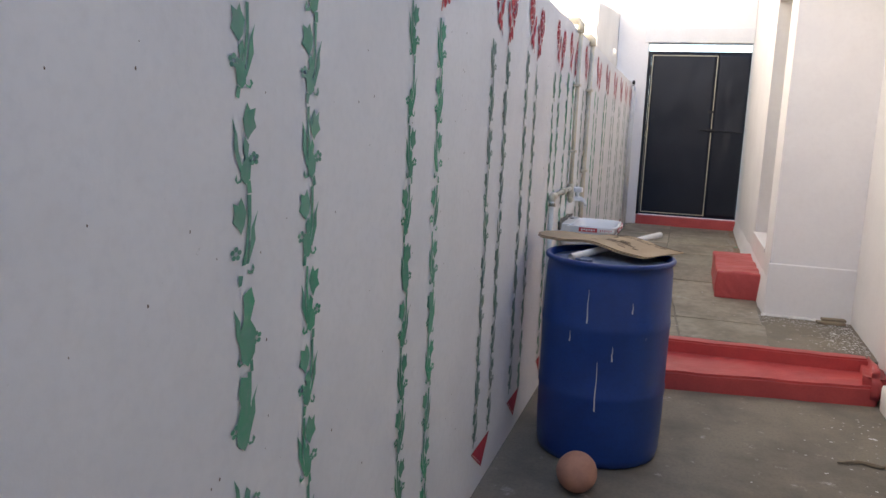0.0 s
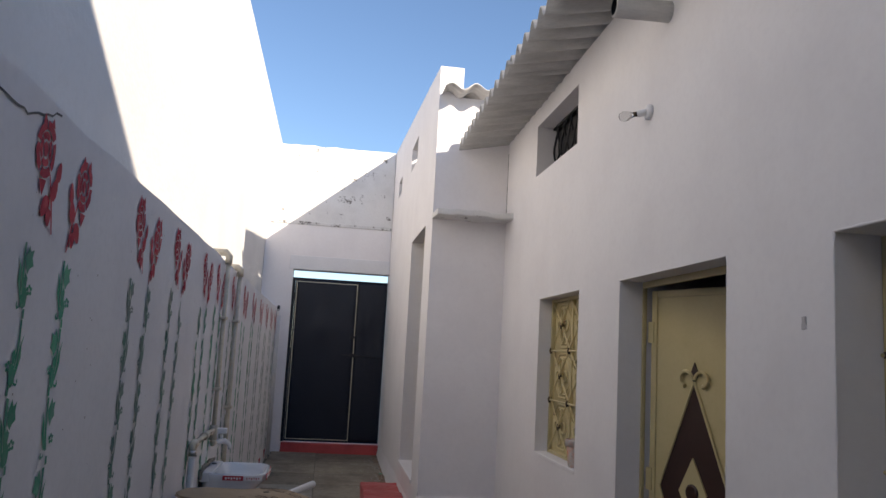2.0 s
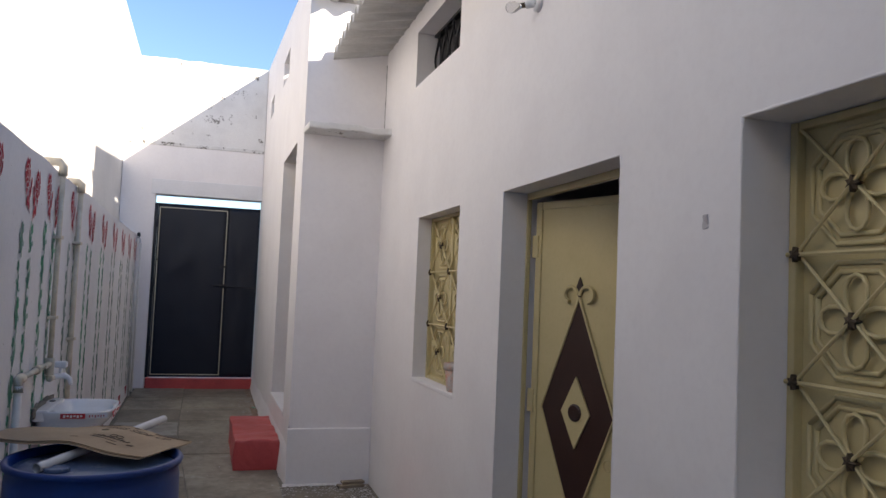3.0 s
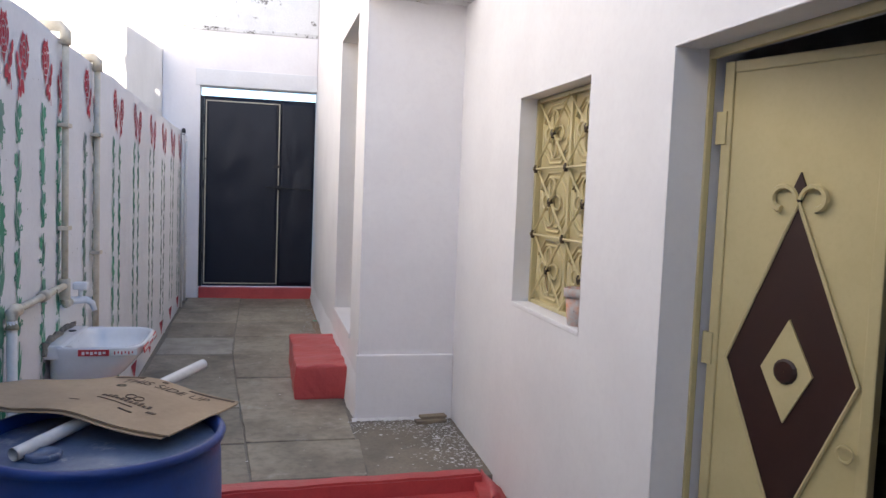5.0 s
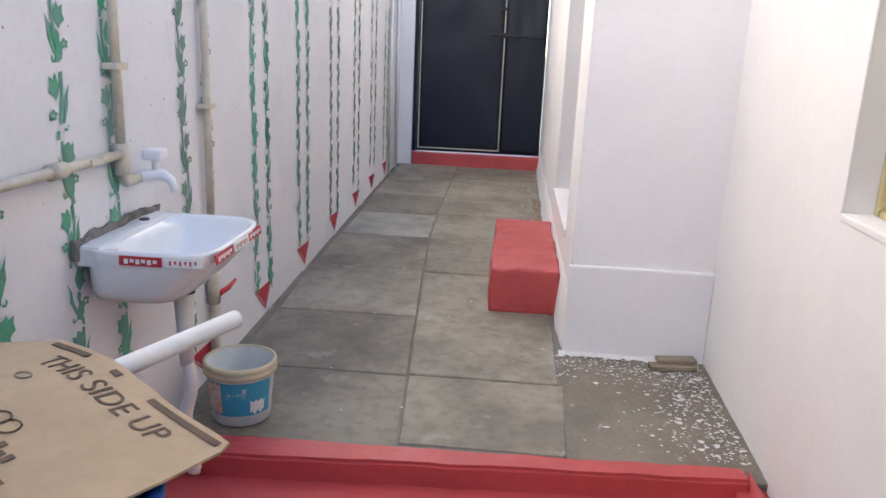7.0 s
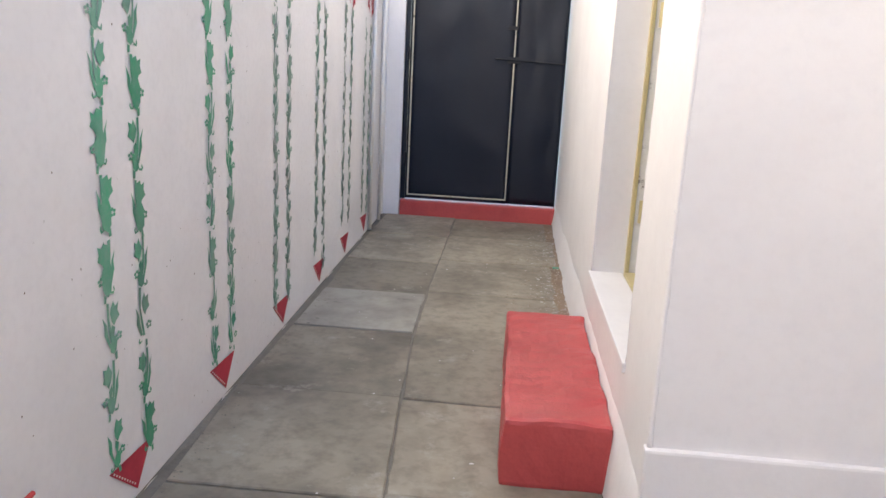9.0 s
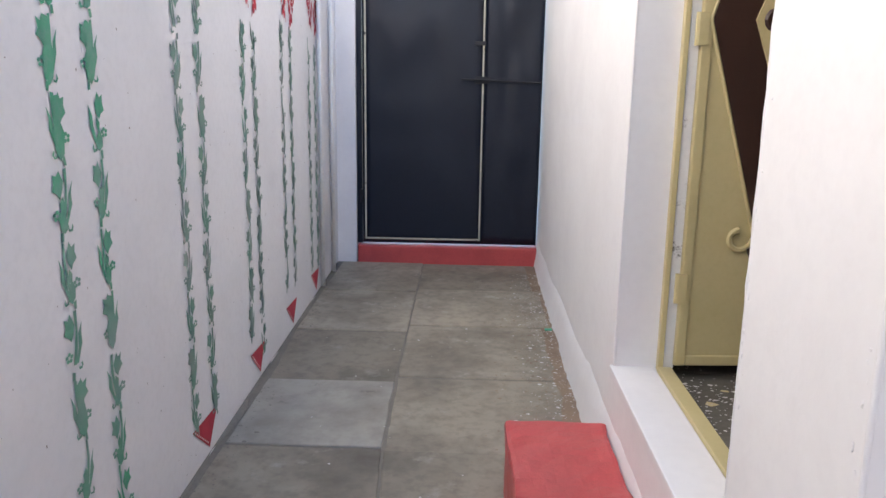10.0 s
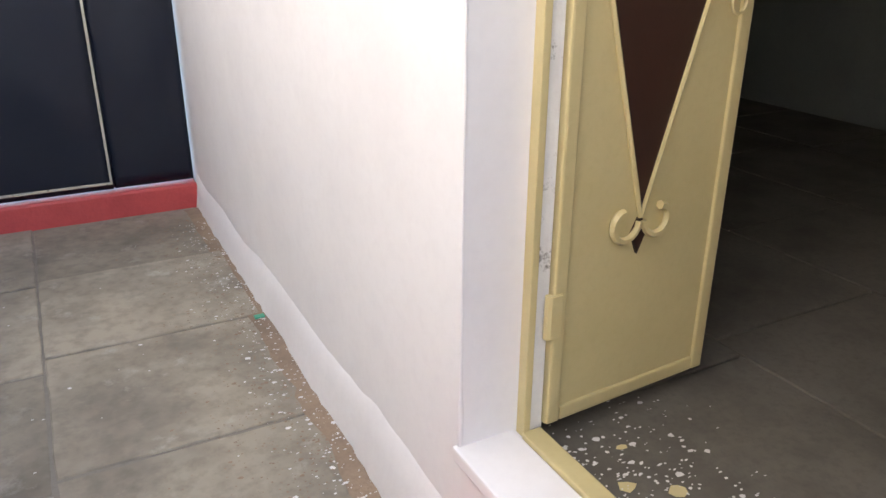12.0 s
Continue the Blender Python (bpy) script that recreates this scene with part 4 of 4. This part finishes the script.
lid = part("lid", lathe([(0.269 * DR, DH - 0.034), (0.262 * DR, DH - 0.028), (0.235 * DR, DH - 0.026), (0.225 * DR, DH - 0.022), (0.08, DH - 0.021), (0.001, DH - 0.022)], 56), LID, drum, "dusty blue drum head with wet grime", smooth=True)
for bx, by in ((-0.11, -0.14), (0.12, 0.16)):
    bung = part("bung", lathe([(0.042, 0.0), (0.044, 0.012), (0.038, 0.016), (0.034, 0.012), (0.001, 0.012)], 20), LID, lid, smooth=True)
    bung.location = (bx, by, DH - 0.022)
lp = thing("plastic_pipe", (0.10, 4.44, 0.9005), "loose white plastic pipe lying across the drum", "pipe")
part("pipe", tube([(0, 0, 0), (0.385, 0.765, 0.044)], 0.017, 16, False), PVC_WHITE, lp, smooth=True)
part("bore", tube([(0.383, 0.761, 0.0438), (0, 0, 0)], 0.0135, 16, False), PVC_WHITE, lp, smooth=True)

card = thing("cardboard_sheet", (0.228, 5.055, 0.942), "torn brown cardboard box panel with black print covering the drum", "cardboard")
def tilt(x, y):
    """The panel's height: it falls away sideways, rides over the pipe and is slightly buckled."""
    off = (x + 0.128) * 0.893 - (y + 0.615) * 0.449
    return -0.020 * (x / 0.4) + 0.020 * math.exp(-(off / 0.13) ** 2) - 0.004 + 0.006 * noise.noise(Vector((x * 5, y * 5, 0)))

outline = [(0, 0), (0.02, -0.01), (0.14, -0.085), (0.26, -0.16), (0.39, -0.245), (0.385, -0.27), (0.33, -0.38), (0.27, -0.50), (0.225, -0.585), (0.10, -0.53), (-0.05, -0.455), (-0.20, -0.38), (-0.33, -0.31), (-0.36, -0.24), (-0.33, -0.12), (-0.25, -0.06), (-0.12, -0.03)]
def sheet(poly, zf, th):
    """A thin bent sheet: a fan of strips inside the outline."""
    bm = bmesh.new()
    poly = [(x0 + (x1 - x0) * q / 4, y0 + (y1 - y0) * q / 4) for (x0, y0), (x1, y1) in zip(poly, poly[1:] + poly[:1]) for q in range(4)]
    poly = [(x + 0.003 * noise.noise(Vector((x * 40, y * 40, 1))), y + 0.004 * noise.noise(Vector((x * 40, y * 40, 5)))) for x, y in poly]
    cx, cy = sum(p[0] for p in poly) / len(poly), sum(p[1] for p in poly) / len(poly)
    lo, hi = [], []
    steps_in = (0.0, 0.15, 0.3, 0.45, 0.6, 0.75, 0.9, 1.0)
    for s in steps_in:
        pts = [(cx + (x - cx) * s, cy + (y - cy) * s) for x, y in poly] if s else [(cx, cy)]
        lo.append([bm.verts.new((x, y, zf(x, y) - th)) for x, y in pts])
        hi.append([bm.verts.new((x, y, zf(x, y))) for x, y in pts])
    m = len(poly)
    for L in (lo, hi):
        for k in range(m):
            bm.faces.new((L[0][0], L[1][k], L[1][(k + 1) % m]))
            for a in range(1, len(steps_in) - 1):
                bm.faces.new((L[a][k], L[a + 1][k], L[a + 1][(k + 1) % m], L[a][(k + 1) % m]))
    for k in range(m):
        bm.faces.new((lo[-1][k], lo[-1][(k + 1) % m], hi[-1][(k + 1) % m], hi[-1][k]))
    return bm
part("panel", sheet(outline, tilt, 0.004), CARD, card)
part("lower_ply", sheet([(x * 0.97 - 0.012, y * 0.98 - 0.016) for x, y in outline], lambda x, y: tilt(x, y) - 0.008, 0.003), CARD, card)
edge_a = math.degrees(math.atan2(-0.245, 0.39))
def drape(verts, u0, v0):
    """Lay flat print, given along the panel's far edge (u) and across it (v), on the buckled panel."""
    c, q = math.cos(radians(edge_a)), math.sin(radians(edge_a))
    for v in verts:
        u, w = v.co.x + u0, v.co.y + v0
        x, y = u * c - w * q - 0.006, u * q + w * c
        v.co = Vector((x, y, tilt(x, y) + 0.0016 + v.co.z))
def printed(name, bm, u, v, mat=INK):
    for _ in range(4):
        es = [e for e in bm.edges if e.calc_length() > 0.03]
        if es:
            bmesh.ops.subdivide_edges(bm, edges=es, cuts=1, use_grid_fill=True)
    drape(bm.verts, u, v)
    return part(name, bm, mat, card)
for x0, x1 in ((0.0, 0.11), (0.18, 0.20), (0.28, 0.44)):
    printed("printed_bar", box(x0, x1, -0.006, 0.006, 0, 0.0008), 0.022, -0.014)
cu = bpy.data.curves.new("lettering", "FONT")
cu.body, cu.size, cu.extrude = "THIS SIDE UP", 0.054, 0.0002
tmp = new("lettering", cu)
lettering = bpy.data.meshes.new_from_object(tmp.evaluated_get(bpy.context.evaluated_depsgraph_get()))
bpy.data.objects.remove(tmp)
lettering.materials.clear()
lettering.materials.append(INK)
drape(lettering.vertices, 0.088, -0.076)
txt = new("lettering", lettering)
txt.parent = card
txt["label"] = "black printed words THIS SIDE UP"
for k in range(11):
    printed("printed_bar", box(0, 0.010, 0, 0.012 + 0.005 * (k * 7 % 3), 0, 0.0008), 0.165 + 0.0155 * k, -0.235)
for u, v, w, h in ((0.17, -0.258, 0.12, 0.005), (0.27, -0.29, 0.045, 0.007), (0.34, -0.262, 0.03, 0.012), (0.12, -0.31, 0.035, 0.005)):
    printed("printed_bar", box(0, w, 0, h, 0, 0.0008), u, v)
for k in range(2):
    printed("printed_ring", tube([(0.015 * math.cos(a * 0.5236), 0.015 * math.sin(a * 0.5236), 0) for a in range(13)], 0.0014, 5, False), 0.235 + 0.027 * k, -0.195)
printed("printed_stamp", tube([(0.016 * math.cos(a * 0.5236), 0.010 * math.sin(a * 0.5236), 0) for a in range(13)], 0.0016, 5, False), 0.13, -0.115, WOOD)

rag = thing("plastic_wrap", (0.44, 4.88, 0.895), "crumpled blue and white plastic wrap on the drum", "wrapper")
bm = bmesh.new()
V = [[bm.verts.new((0.012 * i - 0.05, -0.007 * i + 0.014 * j - 0.02, 0.012 + 0.016 * noise.noise(Vector((i * 0.8, j * 0.9, 2))))) for j in range(4)] for i in range(9)]
for i in range(8):
    for j in range(3):
        bm.faces.new((V[i][j], V[i + 1][j], V[i + 1][j + 1], V[i][j + 1]))
part("wrap", bm, CYAN, rag)

# ---- bucket, pot, ball ----
bk = thing("paint_bucket", (0.05, 6.40, fz(6.40) + 0.0), "white plastic paint bucket with a cyan label and yellowed rim", "bucket")
part("shell", lathe([(0.001, 0.004), (0.098, 0.0), (0.104, 0.008), (0.122, 0.20), (0.122, 0.222), (0.115, 0.222), (0.098, 0.012), (0.001, 0.01)], 36), BUCKET, bk, smooth=True)
part("rim", lathe([(0.121, 0.185), (0.131, 0.187), (0.132, 0.20), (0.127, 0.204), (0.131, 0.212), (0.130, 0.226), (0.119, 0.228), (0.116, 0.215)], 36), BUCKETRIM, bk, "yellowed plastic rim", smooth=True)
bm = bmesh.new()
arc = []
for k in range(19):
    a = -2.5 + 2.3 * k / 18
    arc.append([bm.verts.new((r * math.cos(a), r * math.sin(a), z)) for r, z in ((0.1085, 0.045), (0.1215, 0.175))])
for p, q in zip(arc, arc[1:]):
    bm.faces.new((p[0], q[0], q[1], p[1]))
for z0, z1, a0, a1, mat, nm in ((0.05, 0.17, -2.5, -1.85, POTMIX, "label_picture"), (0.055, 0.10, -0.95, -0.45, WHITE_INK, "label_picture")):
    pb = bmesh.new()
    cols = [[pb.verts.new((r * math.cos(a0 + (a1 - a0) * k / 8), r * math.sin(a0 + (a1 - a0) * k / 8), z)) for r, z in ((0.1045 + 0.1 * z0, z0 + 0.008 * math.sin(k * 1.9)), (0.1045 + 0.1 * z1, z1 + 0.006 * math.sin(k * 2.3 + 1)))] for k in range(9)]
    for p, q in zip(cols, cols[1:]):
        pb.faces.new((p[0], q[0], q[1], p[1]))
    part(nm, pb, mat, bk)
part("label_band", bm, CYAN, bk, "faded cyan and white printed label")

pot = thing("flower_pot", (1.94, 5.345, 1.055), "small clay pot splashed with white and orange paint", "pot")
part("body", lathe([(0.001, 0.003), (0.036, 0.0), (0.040, 0.004), (0.053, 0.115), (0.050, 0.115), (0.036, 0.01), (0.001, 0.01)], 28), POTMIX, pot, smooth=True)
part("rim", lathe([(0.0535, 0.11), (0.060, 0.112), (0.061, 0.145), (0.056, 0.147), (0.051, 0.12)], 28), POTMIX, pot, smooth=True)

pot.scale = (0.95, 0.95, 1.05)
bm = bmesh.new()
bmesh.ops.create_icosphere(bm, subdivisions=4, radius=0.092)
for v in bm.verts:
    v.co *= 1 + 0.025 * noise.noise(v.co * 14) - 0.05 * max(0, v.co.z / 0.092 - 0.86)
clay = mesh_ob("clay_ball", bm, CLAY, smooth=True)
clay.location = (0.245, 4.06, LOW + 0.09)
tagged(clay, "dusty pink clay ball lying before the blue drum", "ball")

# ---- bulb holder ----
bulb = thing("wall_lamp", (XR, 4.27, 2.80), "bare clear bulb in a white holder on the wall, unlit", "lamp")
part("rose_plate", tube([(0.0, 0, 0), (-0.02, 0, 0), (-0.028, 0, 0)], 0.04, 20, True, [0.045, 0.045, 0.03]), TAPWHITE, bulb, smooth=True)
part("holder", tube([(-0.02, 0, 0), (-0.045, 0.012, -0.005), (-0.07, 0.025, -0.01)], 0.02, 16, True, [0.02, 0.021, 0.022]), TAPWHITE, bulb, smooth=True)
part("cap", tube([(-0.07, 0.025, -0.01), (-0.09, 0.033, -0.013)], 0.0145, 14), RUST, bulb, smooth=True)
ball = part("glass_bulb", tube([(-0.088, 0.033, -0.013), (-0.105, 0.041, -0.016), (-0.12, 0.048, -0.019), (-0.142, 0.058, -0.023), (-0.16, 0.066, -0.026), (-0.167, 0.069, -0.027)], 0.03, 18, True, [0.014, 0.02, 0.029, 0.031, 0.021, 0.004]), GLASS, bulb, "clear glass bulb", smooth=True)
ball.visible_shadow = False

bulb.scale = (0.78, 0.78, 0.78)
sw = mesh_ob("wall_patch", lumpy(box(-0.004, 0.004, -0.012, 0.012, -0.022, 0.02, 0.003), 0.012, 0.006, 30), REVEAL)
sw.location = (XR, 3.12, 1.80)
tagged(sw, "small grey cement patch on the white wall", "patch")

bt = thing("broken_tile", (1.74, 7.08, fz(7.1) + 0.002), "broken brown tile pieces in the wall corner", "tile", rz=8)
part("piece", box(-0.10, 0.10, -0.03, 0.03, 0.002, 0.022, 0.003), WOOD, bt)
part("piece", box(-0.06, 0.11, 0.0, 0.06, 0.023, 0.04, 0.003), WOOD, bt)
sk = mesh_ob("dry_branch", tube([(0, 0, 0.012), (0.10, 0.05, 0.014), (0.2, 0.03, 0.012), (0.32, 0.10, 0.014)], 0.008, 6, True, [0.006, 0.01, 0.01, 0.005]), WOOD)
sk.location = (1.45, 4.85, LOW)
tagged(sk, "dry brown stick lying on the cement floor", "stick")
scrap = mesh_ob("plastic_scrap", box(-0.02, 0.02, -0.014, 0.014, 0, 0.008, 0.002), GREENPLASTIC)
scrap.location = (1.225, 10.35, fz(10.35) + 0.002)
tagged(scrap, "small green plastic scrap by the wall", "scrap")

# chipped plaster along the corner and the doorway edges
def chips(n, place, seed):
    rnd = random.Random(seed)
    bm = bmesh.new()
    for _ in range(n):
        z = rnd.uniform(0.62, 1.75)
        r = rnd.uniform(0.002, 0.006)
        c = place(rnd.gauss(0, 0.006), z)
        q = bmesh.ops.create_icosphere(bm, subdivisions=1, radius=r, matrix=Matrix.Translation(c) @ Matrix.Diagonal((0.5, 0.8, rnd.uniform(0.8, 2.2), 1)))
        for v in q["verts"]:
            v.co += Vector((rnd.uniform(-1, 1), rnd.uniform(-1, 1), rnd.uniform(-1, 1))) * r * 0.25
    return bm
tagged(mesh_ob("plaster_chips", chips(34, lambda e, z: (XP + 0.001, DOOR2[0] - 0.004 - abs(e) * 2, z), 5), PLASTER), "rough plaster crumbs along the doorway edge", "debris", "", "stuff")
tagged(mesh_ob("plaster_chips", chips(26, lambda e, z: (XP + 0.001, YP + 0.012 + abs(e) * 2, z - 0.3), 6), PLASTER), "rough plaster crumbs along the wall corner", "debris", "", "stuff")

# ---- loose flakes and grit ----
def flakes(name, n, pick, zf, mat, rmin, rmax, seed, label):
    rnd = random.Random(seed)
    verts, faces = [], []
    for _ in range(n):
        x, y = pick(rnd)
        r = rnd.uniform(rmin, rmax) * (1 if rnd.random() < 0.85 else 2.0)
        m = rnd.randint(5, 8)
        a0 = rnd.uniform(0, 6.3)
        base = len(verts)
        el = rnd.uniform(0.4, 1.0)
        for k in range(m):
            a = a0 + k * 2 * math.pi / m
            q = r * rnd.uniform(0.6, 1.1)
            verts.append((x + q * math.cos(a), y + q * el * math.sin(a), zf(y) + 0.0042 + rnd.uniform(0, 0.002)))
        faces.append(list(range(base, base + m)))
    me = bpy.data.meshes.new(name)
    me.from_pydata(verts, [], faces)
    me.materials.append(mat)
    return tagged(new(name, me), label, "debris", "", "stuff")

def by_corner(r):
    return (1.87 - abs(r.gauss(0, 0.16)), r.uniform(6.33, 7.17)) if r.random() < 0.62 else (r.uniform(1.22, 1.87), 7.16 - abs(r.gauss(0, 0.14)))
def by_wall(r):
    return (1.262 - abs(r.gauss(0, 0.10)), r.uniform(8.86, 11.5))
flakes("paint_flakes", 1100, by_corner, fz, FLECK, 0.002, 0.008, 1, "white paint flakes scattered on the cement by the wall corner")
flakes("grit_specks", 2600, lambda r: (1.262 - abs(r.gauss(0, 0.17)), r.uniform(8.86, 11.6)), fz, DUST, 0.0015, 0.005, 9, "brown grit specks spread along the passage wall")
flakes("grit_specks", 500, lambda r: (XL + 0.03 + abs(r.gauss(0, 0.05)), r.uniform(6.35, 11.6)), fz, MORTAR, 0.0015, 0.006, 10, "dark mortar crumbs along the boundary wall")
flakes("paint_flakes", 650, by_wall, fz, FLECK, 0.0015, 0.006, 2, "white paint flakes along the passage wall")
flakes("paint_flakes", 260, lambda r: (1.50 + abs(r.gauss(0, 0.16)), 8.58 + r.gauss(0, 0.16)), lambda y: 0.5565, FLECK, 0.0015, 0.006, 3, "white paint flakes inside the doorway")
flakes("paint_splotches", 3, lambda r: (1.56 + r.uniform(-0.05, 0.10), 8.60 + r.gauss(0, 0.07)), lambda y: 0.556, YELLOW, 0.014, 0.024, 13, "dried cream-yellow paint splashes inside the doorway")
flakes("paint_flakes", 60, lambda r: (r.uniform(0.0, 1.2), r.uniform(6.3, 11.5)), fz, FLECK, 0.003, 0.006, 4, "few white paint specks on the flagstones")
flakes("paint_flakes", 90, lambda r: (1.83 - abs(r.gauss(0, 0.25)), r.uniform(4.2, 5.6)), lambda y: LOW, FLECK, 0.003, 0.010, 6, "white paint specks on the lower floor")

def fringe(x_in, x_out, y0, y1, zf, seed, n=60):
    """A thin strip of grit with a ragged inner edge."""
    bm = bmesh.new()
    L = []
    for k in range(n + 1):
        y = y0 + (y1 - y0) * k / n
        q = x_in + 0.05 * noise.noise(Vector((y * 3.0, seed, 0))) + 0.025 * noise.noise(Vector((y * 14, seed, 1)))
        L.append((bm.verts.new((q, y, zf(y) + 0.0015)), bm.verts.new(((q + x_out) / 2, y, zf(y) + 0.004)), bm.verts.new((x_out, y, zf(y) + 0.006))))
    for a, b in zip(L, L[1:]):
        bm.faces.new((a[0], a[1], b[1], b[0]))
        bm.faces.new((a[1], a[2], b[2], b[1]))
    return bm
tagged(mesh_ob("grit", fringe(1.185, 1.268, 8.86, 11.7, fz, 3), DUST), "brown grit gathered along the passage wall", "debris", "", "stuff")
tagged(mesh_ob("grit", fringe(-0.166, XL + 0.001, 6.3, 11.7, fz, 8), MORTAR), "dark mortar crumbs along the boundary wall", "debris", "", "stuff")

def splash(x0, x1, y, seed, n=50):
    """A ragged strip of spilt whitewash along the foot of a wall."""
    bm = bmesh.new()
    L = []
    for k in range(n + 1):
        x = x0 + (x1 - x0) * k / n
        out = 0.030 + 0.045 * noise.noise(Vector((x * 9, seed, 0))) + 0.03 * noise.noise(Vector((x * 40, seed, 2)))
        out = max(out, 0.006)
        L.append((bm.verts.new((x, y - out, fz(y) + 0.003)), bm.verts.new((x, y, fz(y) + 0.014 + 0.008 * noise.noise(Vector((x * 30, 1, seed)))))))
    for a, b in zip(L, L[1:]):
        bm.faces.new((a[0], a[1], b[1], b[0]))
    return bm
tagged(mesh_ob("whitewash_splash", splash(XP - 0.03, XR - 0.16, YP - 0.016, 4), FLECK), "spilt whitewash along the foot of the wall", "stain", "", "stuff")

# hand-finished plaster edges
def rough_edge(p, q, r, seed):
    p, q = Vector(p), Vector(q)
    n = max(4, int((q - p).length / 0.035))
    rnd = random.Random(seed)
    pts = [p.lerp(q, k / n) for k in range(n + 1)]
    return tube(pts, r, 7, True, [r * (0.55 + 0.5 * abs(noise.noise(Vector((k * 0.37, seed, 0)))) + (0.5 * rnd.random() if rnd.random() < 0.16 else 0)) for k in range(n + 1)])
EDGES = [((XP + 0.003, YP + 0.003, 0.54), (XP + 0.003, YP + 0.003, 4.0), 0.009)]
for x, (ya, yb, za, zb) in ((XR, DOOR), (XR, WIN), (XR, BIGWIN), (XR, VENT), (XP, DOOR2)):
    e = 0.003
    EDGES += [((x + e, ya - e, za), (x + e, ya - e, zb), 0.007), ((x + e, yb + e, za), (x + e, yb + e, zb), 0.007), ((x + e, ya, zb + e), (x + e, yb, zb + e), 0.007)]
for k, (p, q, r) in enumerate(EDGES):
    structure(mesh_ob("trim_edge", rough_edge(p, q, r, k + 1), PLASTER, smooth=True), "uneven hand-plastered wall edge")
crack_line = tube([(XR - 0.001, YP - 0.002 + 0.004 * noise.noise(Vector((k * 0.9, 0, 0))), 2.80 + 0.03 * k) for k in range(19)], 0.004, 5, True, [0.001 + 0.005 * abs(noise.noise(Vector((k * 0.7, 3, 0)))) for k in range(19)])
structure(mesh_ob("trim_crack", crack_line, IRON), "dark crack in the wall corner above the ledge")

# ---- flagstones ----
jx = lambda y: 0.66 - 0.07 * min(max(y - 6.1, 0), 3.0) if y < 9.1 else 0.45
def slab(x0a, x1a, x0b, x1b, y0, y1, k):
    """One hand-cut stone with a slightly crooked, worn outline, tilted a little."""
    bm = bmesh.new()
    dz = 0.004 * ((k * 37) % 5 - 2) / 2
    corners = [(x0a, y0), (x1a, y0), (x1b, y1), (x0b, y1)]
    cx, cy = (x0a + x1a + x0b + x1b) / 4, (y0 + y1) / 2
    ring = []
    for (xa, ya), (xb, yb) in zip(corners, corners[1:] + corners[:1]):
        for q in range(12):
            x, y = xa + (xb - xa) * q / 12, ya + (yb - ya) * q / 12
            inset = 0.004 + 0.005 * noise.noise(Vector((x * 7, y * 7, k))) + 0.006 * max(0, noise.noise(Vector((x * 23, y * 23, k + 5))))
            ring.append((x + math.copysign(inset, cx - x) * min(1, abs(cx - x) * 5), y + math.copysign(inset, cy - y) * min(1, abs(cy - y) * 5)))
    tops = lambda x, y: fz(y) + dz + 0.004 * ((k * 13) % 7 - 3) / 3 * (x - cx)
    lo = [bm.verts.new((x, y, fz(y) - 0.03)) for x, y in ring]
    mid = [bm.verts.new((x, y, tops(x, y) - 0.004)) for x, y in ring]
    hi = [bm.verts.new((x + (cx - x) * 0.012, y + (cy - y) * 0.012, tops(x, y))) for x, y in ring]
    bm.faces.new(hi)
    m = len(ring)
    for p, r in ((lo, mid), (mid, hi)):
        for q in range(m):
            bm.faces.new((p[q], p[(q + 1) % m], r[(q + 1) % m], r[q]))
    return part("flagstone", bm, PALESTONE if k == 4 else STONE, upper)

LEFT_Y = [6.26, 6.83, 7.49, 8.23, 8.97, 9.60, 10.28, 11.03, 11.74]
RIGHT_Y = [6.29, 6.84, 7.53, 8.22, 8.95, 9.66, 10.38, 11.08, 11.74]
for k in range(8):
    a, b = LEFT_Y[k], LEFT_Y[k + 1]
    slab(XL + 0.015 + 0.012 * (k % 3), jx(a), XL + 0.012 + 0.012 * ((k + 1) % 3), jx(b), a, b, k)
    a, b = RIGHT_Y[k], RIGHT_Y[k + 1]
    slab(jx(a), 1.24, jx(b), 1.24 if k else 1.26, a, b, k + 11)
# side room stones, darkened in colour for the indoor shade
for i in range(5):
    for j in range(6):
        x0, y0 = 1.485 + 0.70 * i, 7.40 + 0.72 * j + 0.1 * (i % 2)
        part("flagstone", box(x0 + 0.004, x0 + 0.696, y0 + 0.004, min(y0 + 0.716, 11.75), 0.53, 0.5555 + 0.0015 * ((i * 3 + j) % 3), 0.004), SHADESTONE, far_floor)
bm = bmesh.new()
gv = [[bm.verts.new((1.245 + (XR - 1.245) * i / 10, 6.29 + (YP - 6.29) * j / 14, fz(6.29 + (YP - 6.29) * j / 14) - 0.003 + 0.006 * noise.noise(Vector((i * 0.6, j * 0.6, 7))))) for j in range(15)] for i in range(11)]
for i in range(10):
    for j in range(14):
        bm.faces.new((gv[i][j], gv[i + 1][j], gv[i + 1][j + 1], gv[i][j + 1]))
part("cement_patch", bm, CEMENT, upper, "rough cement patch specked with white paint", smooth=True)
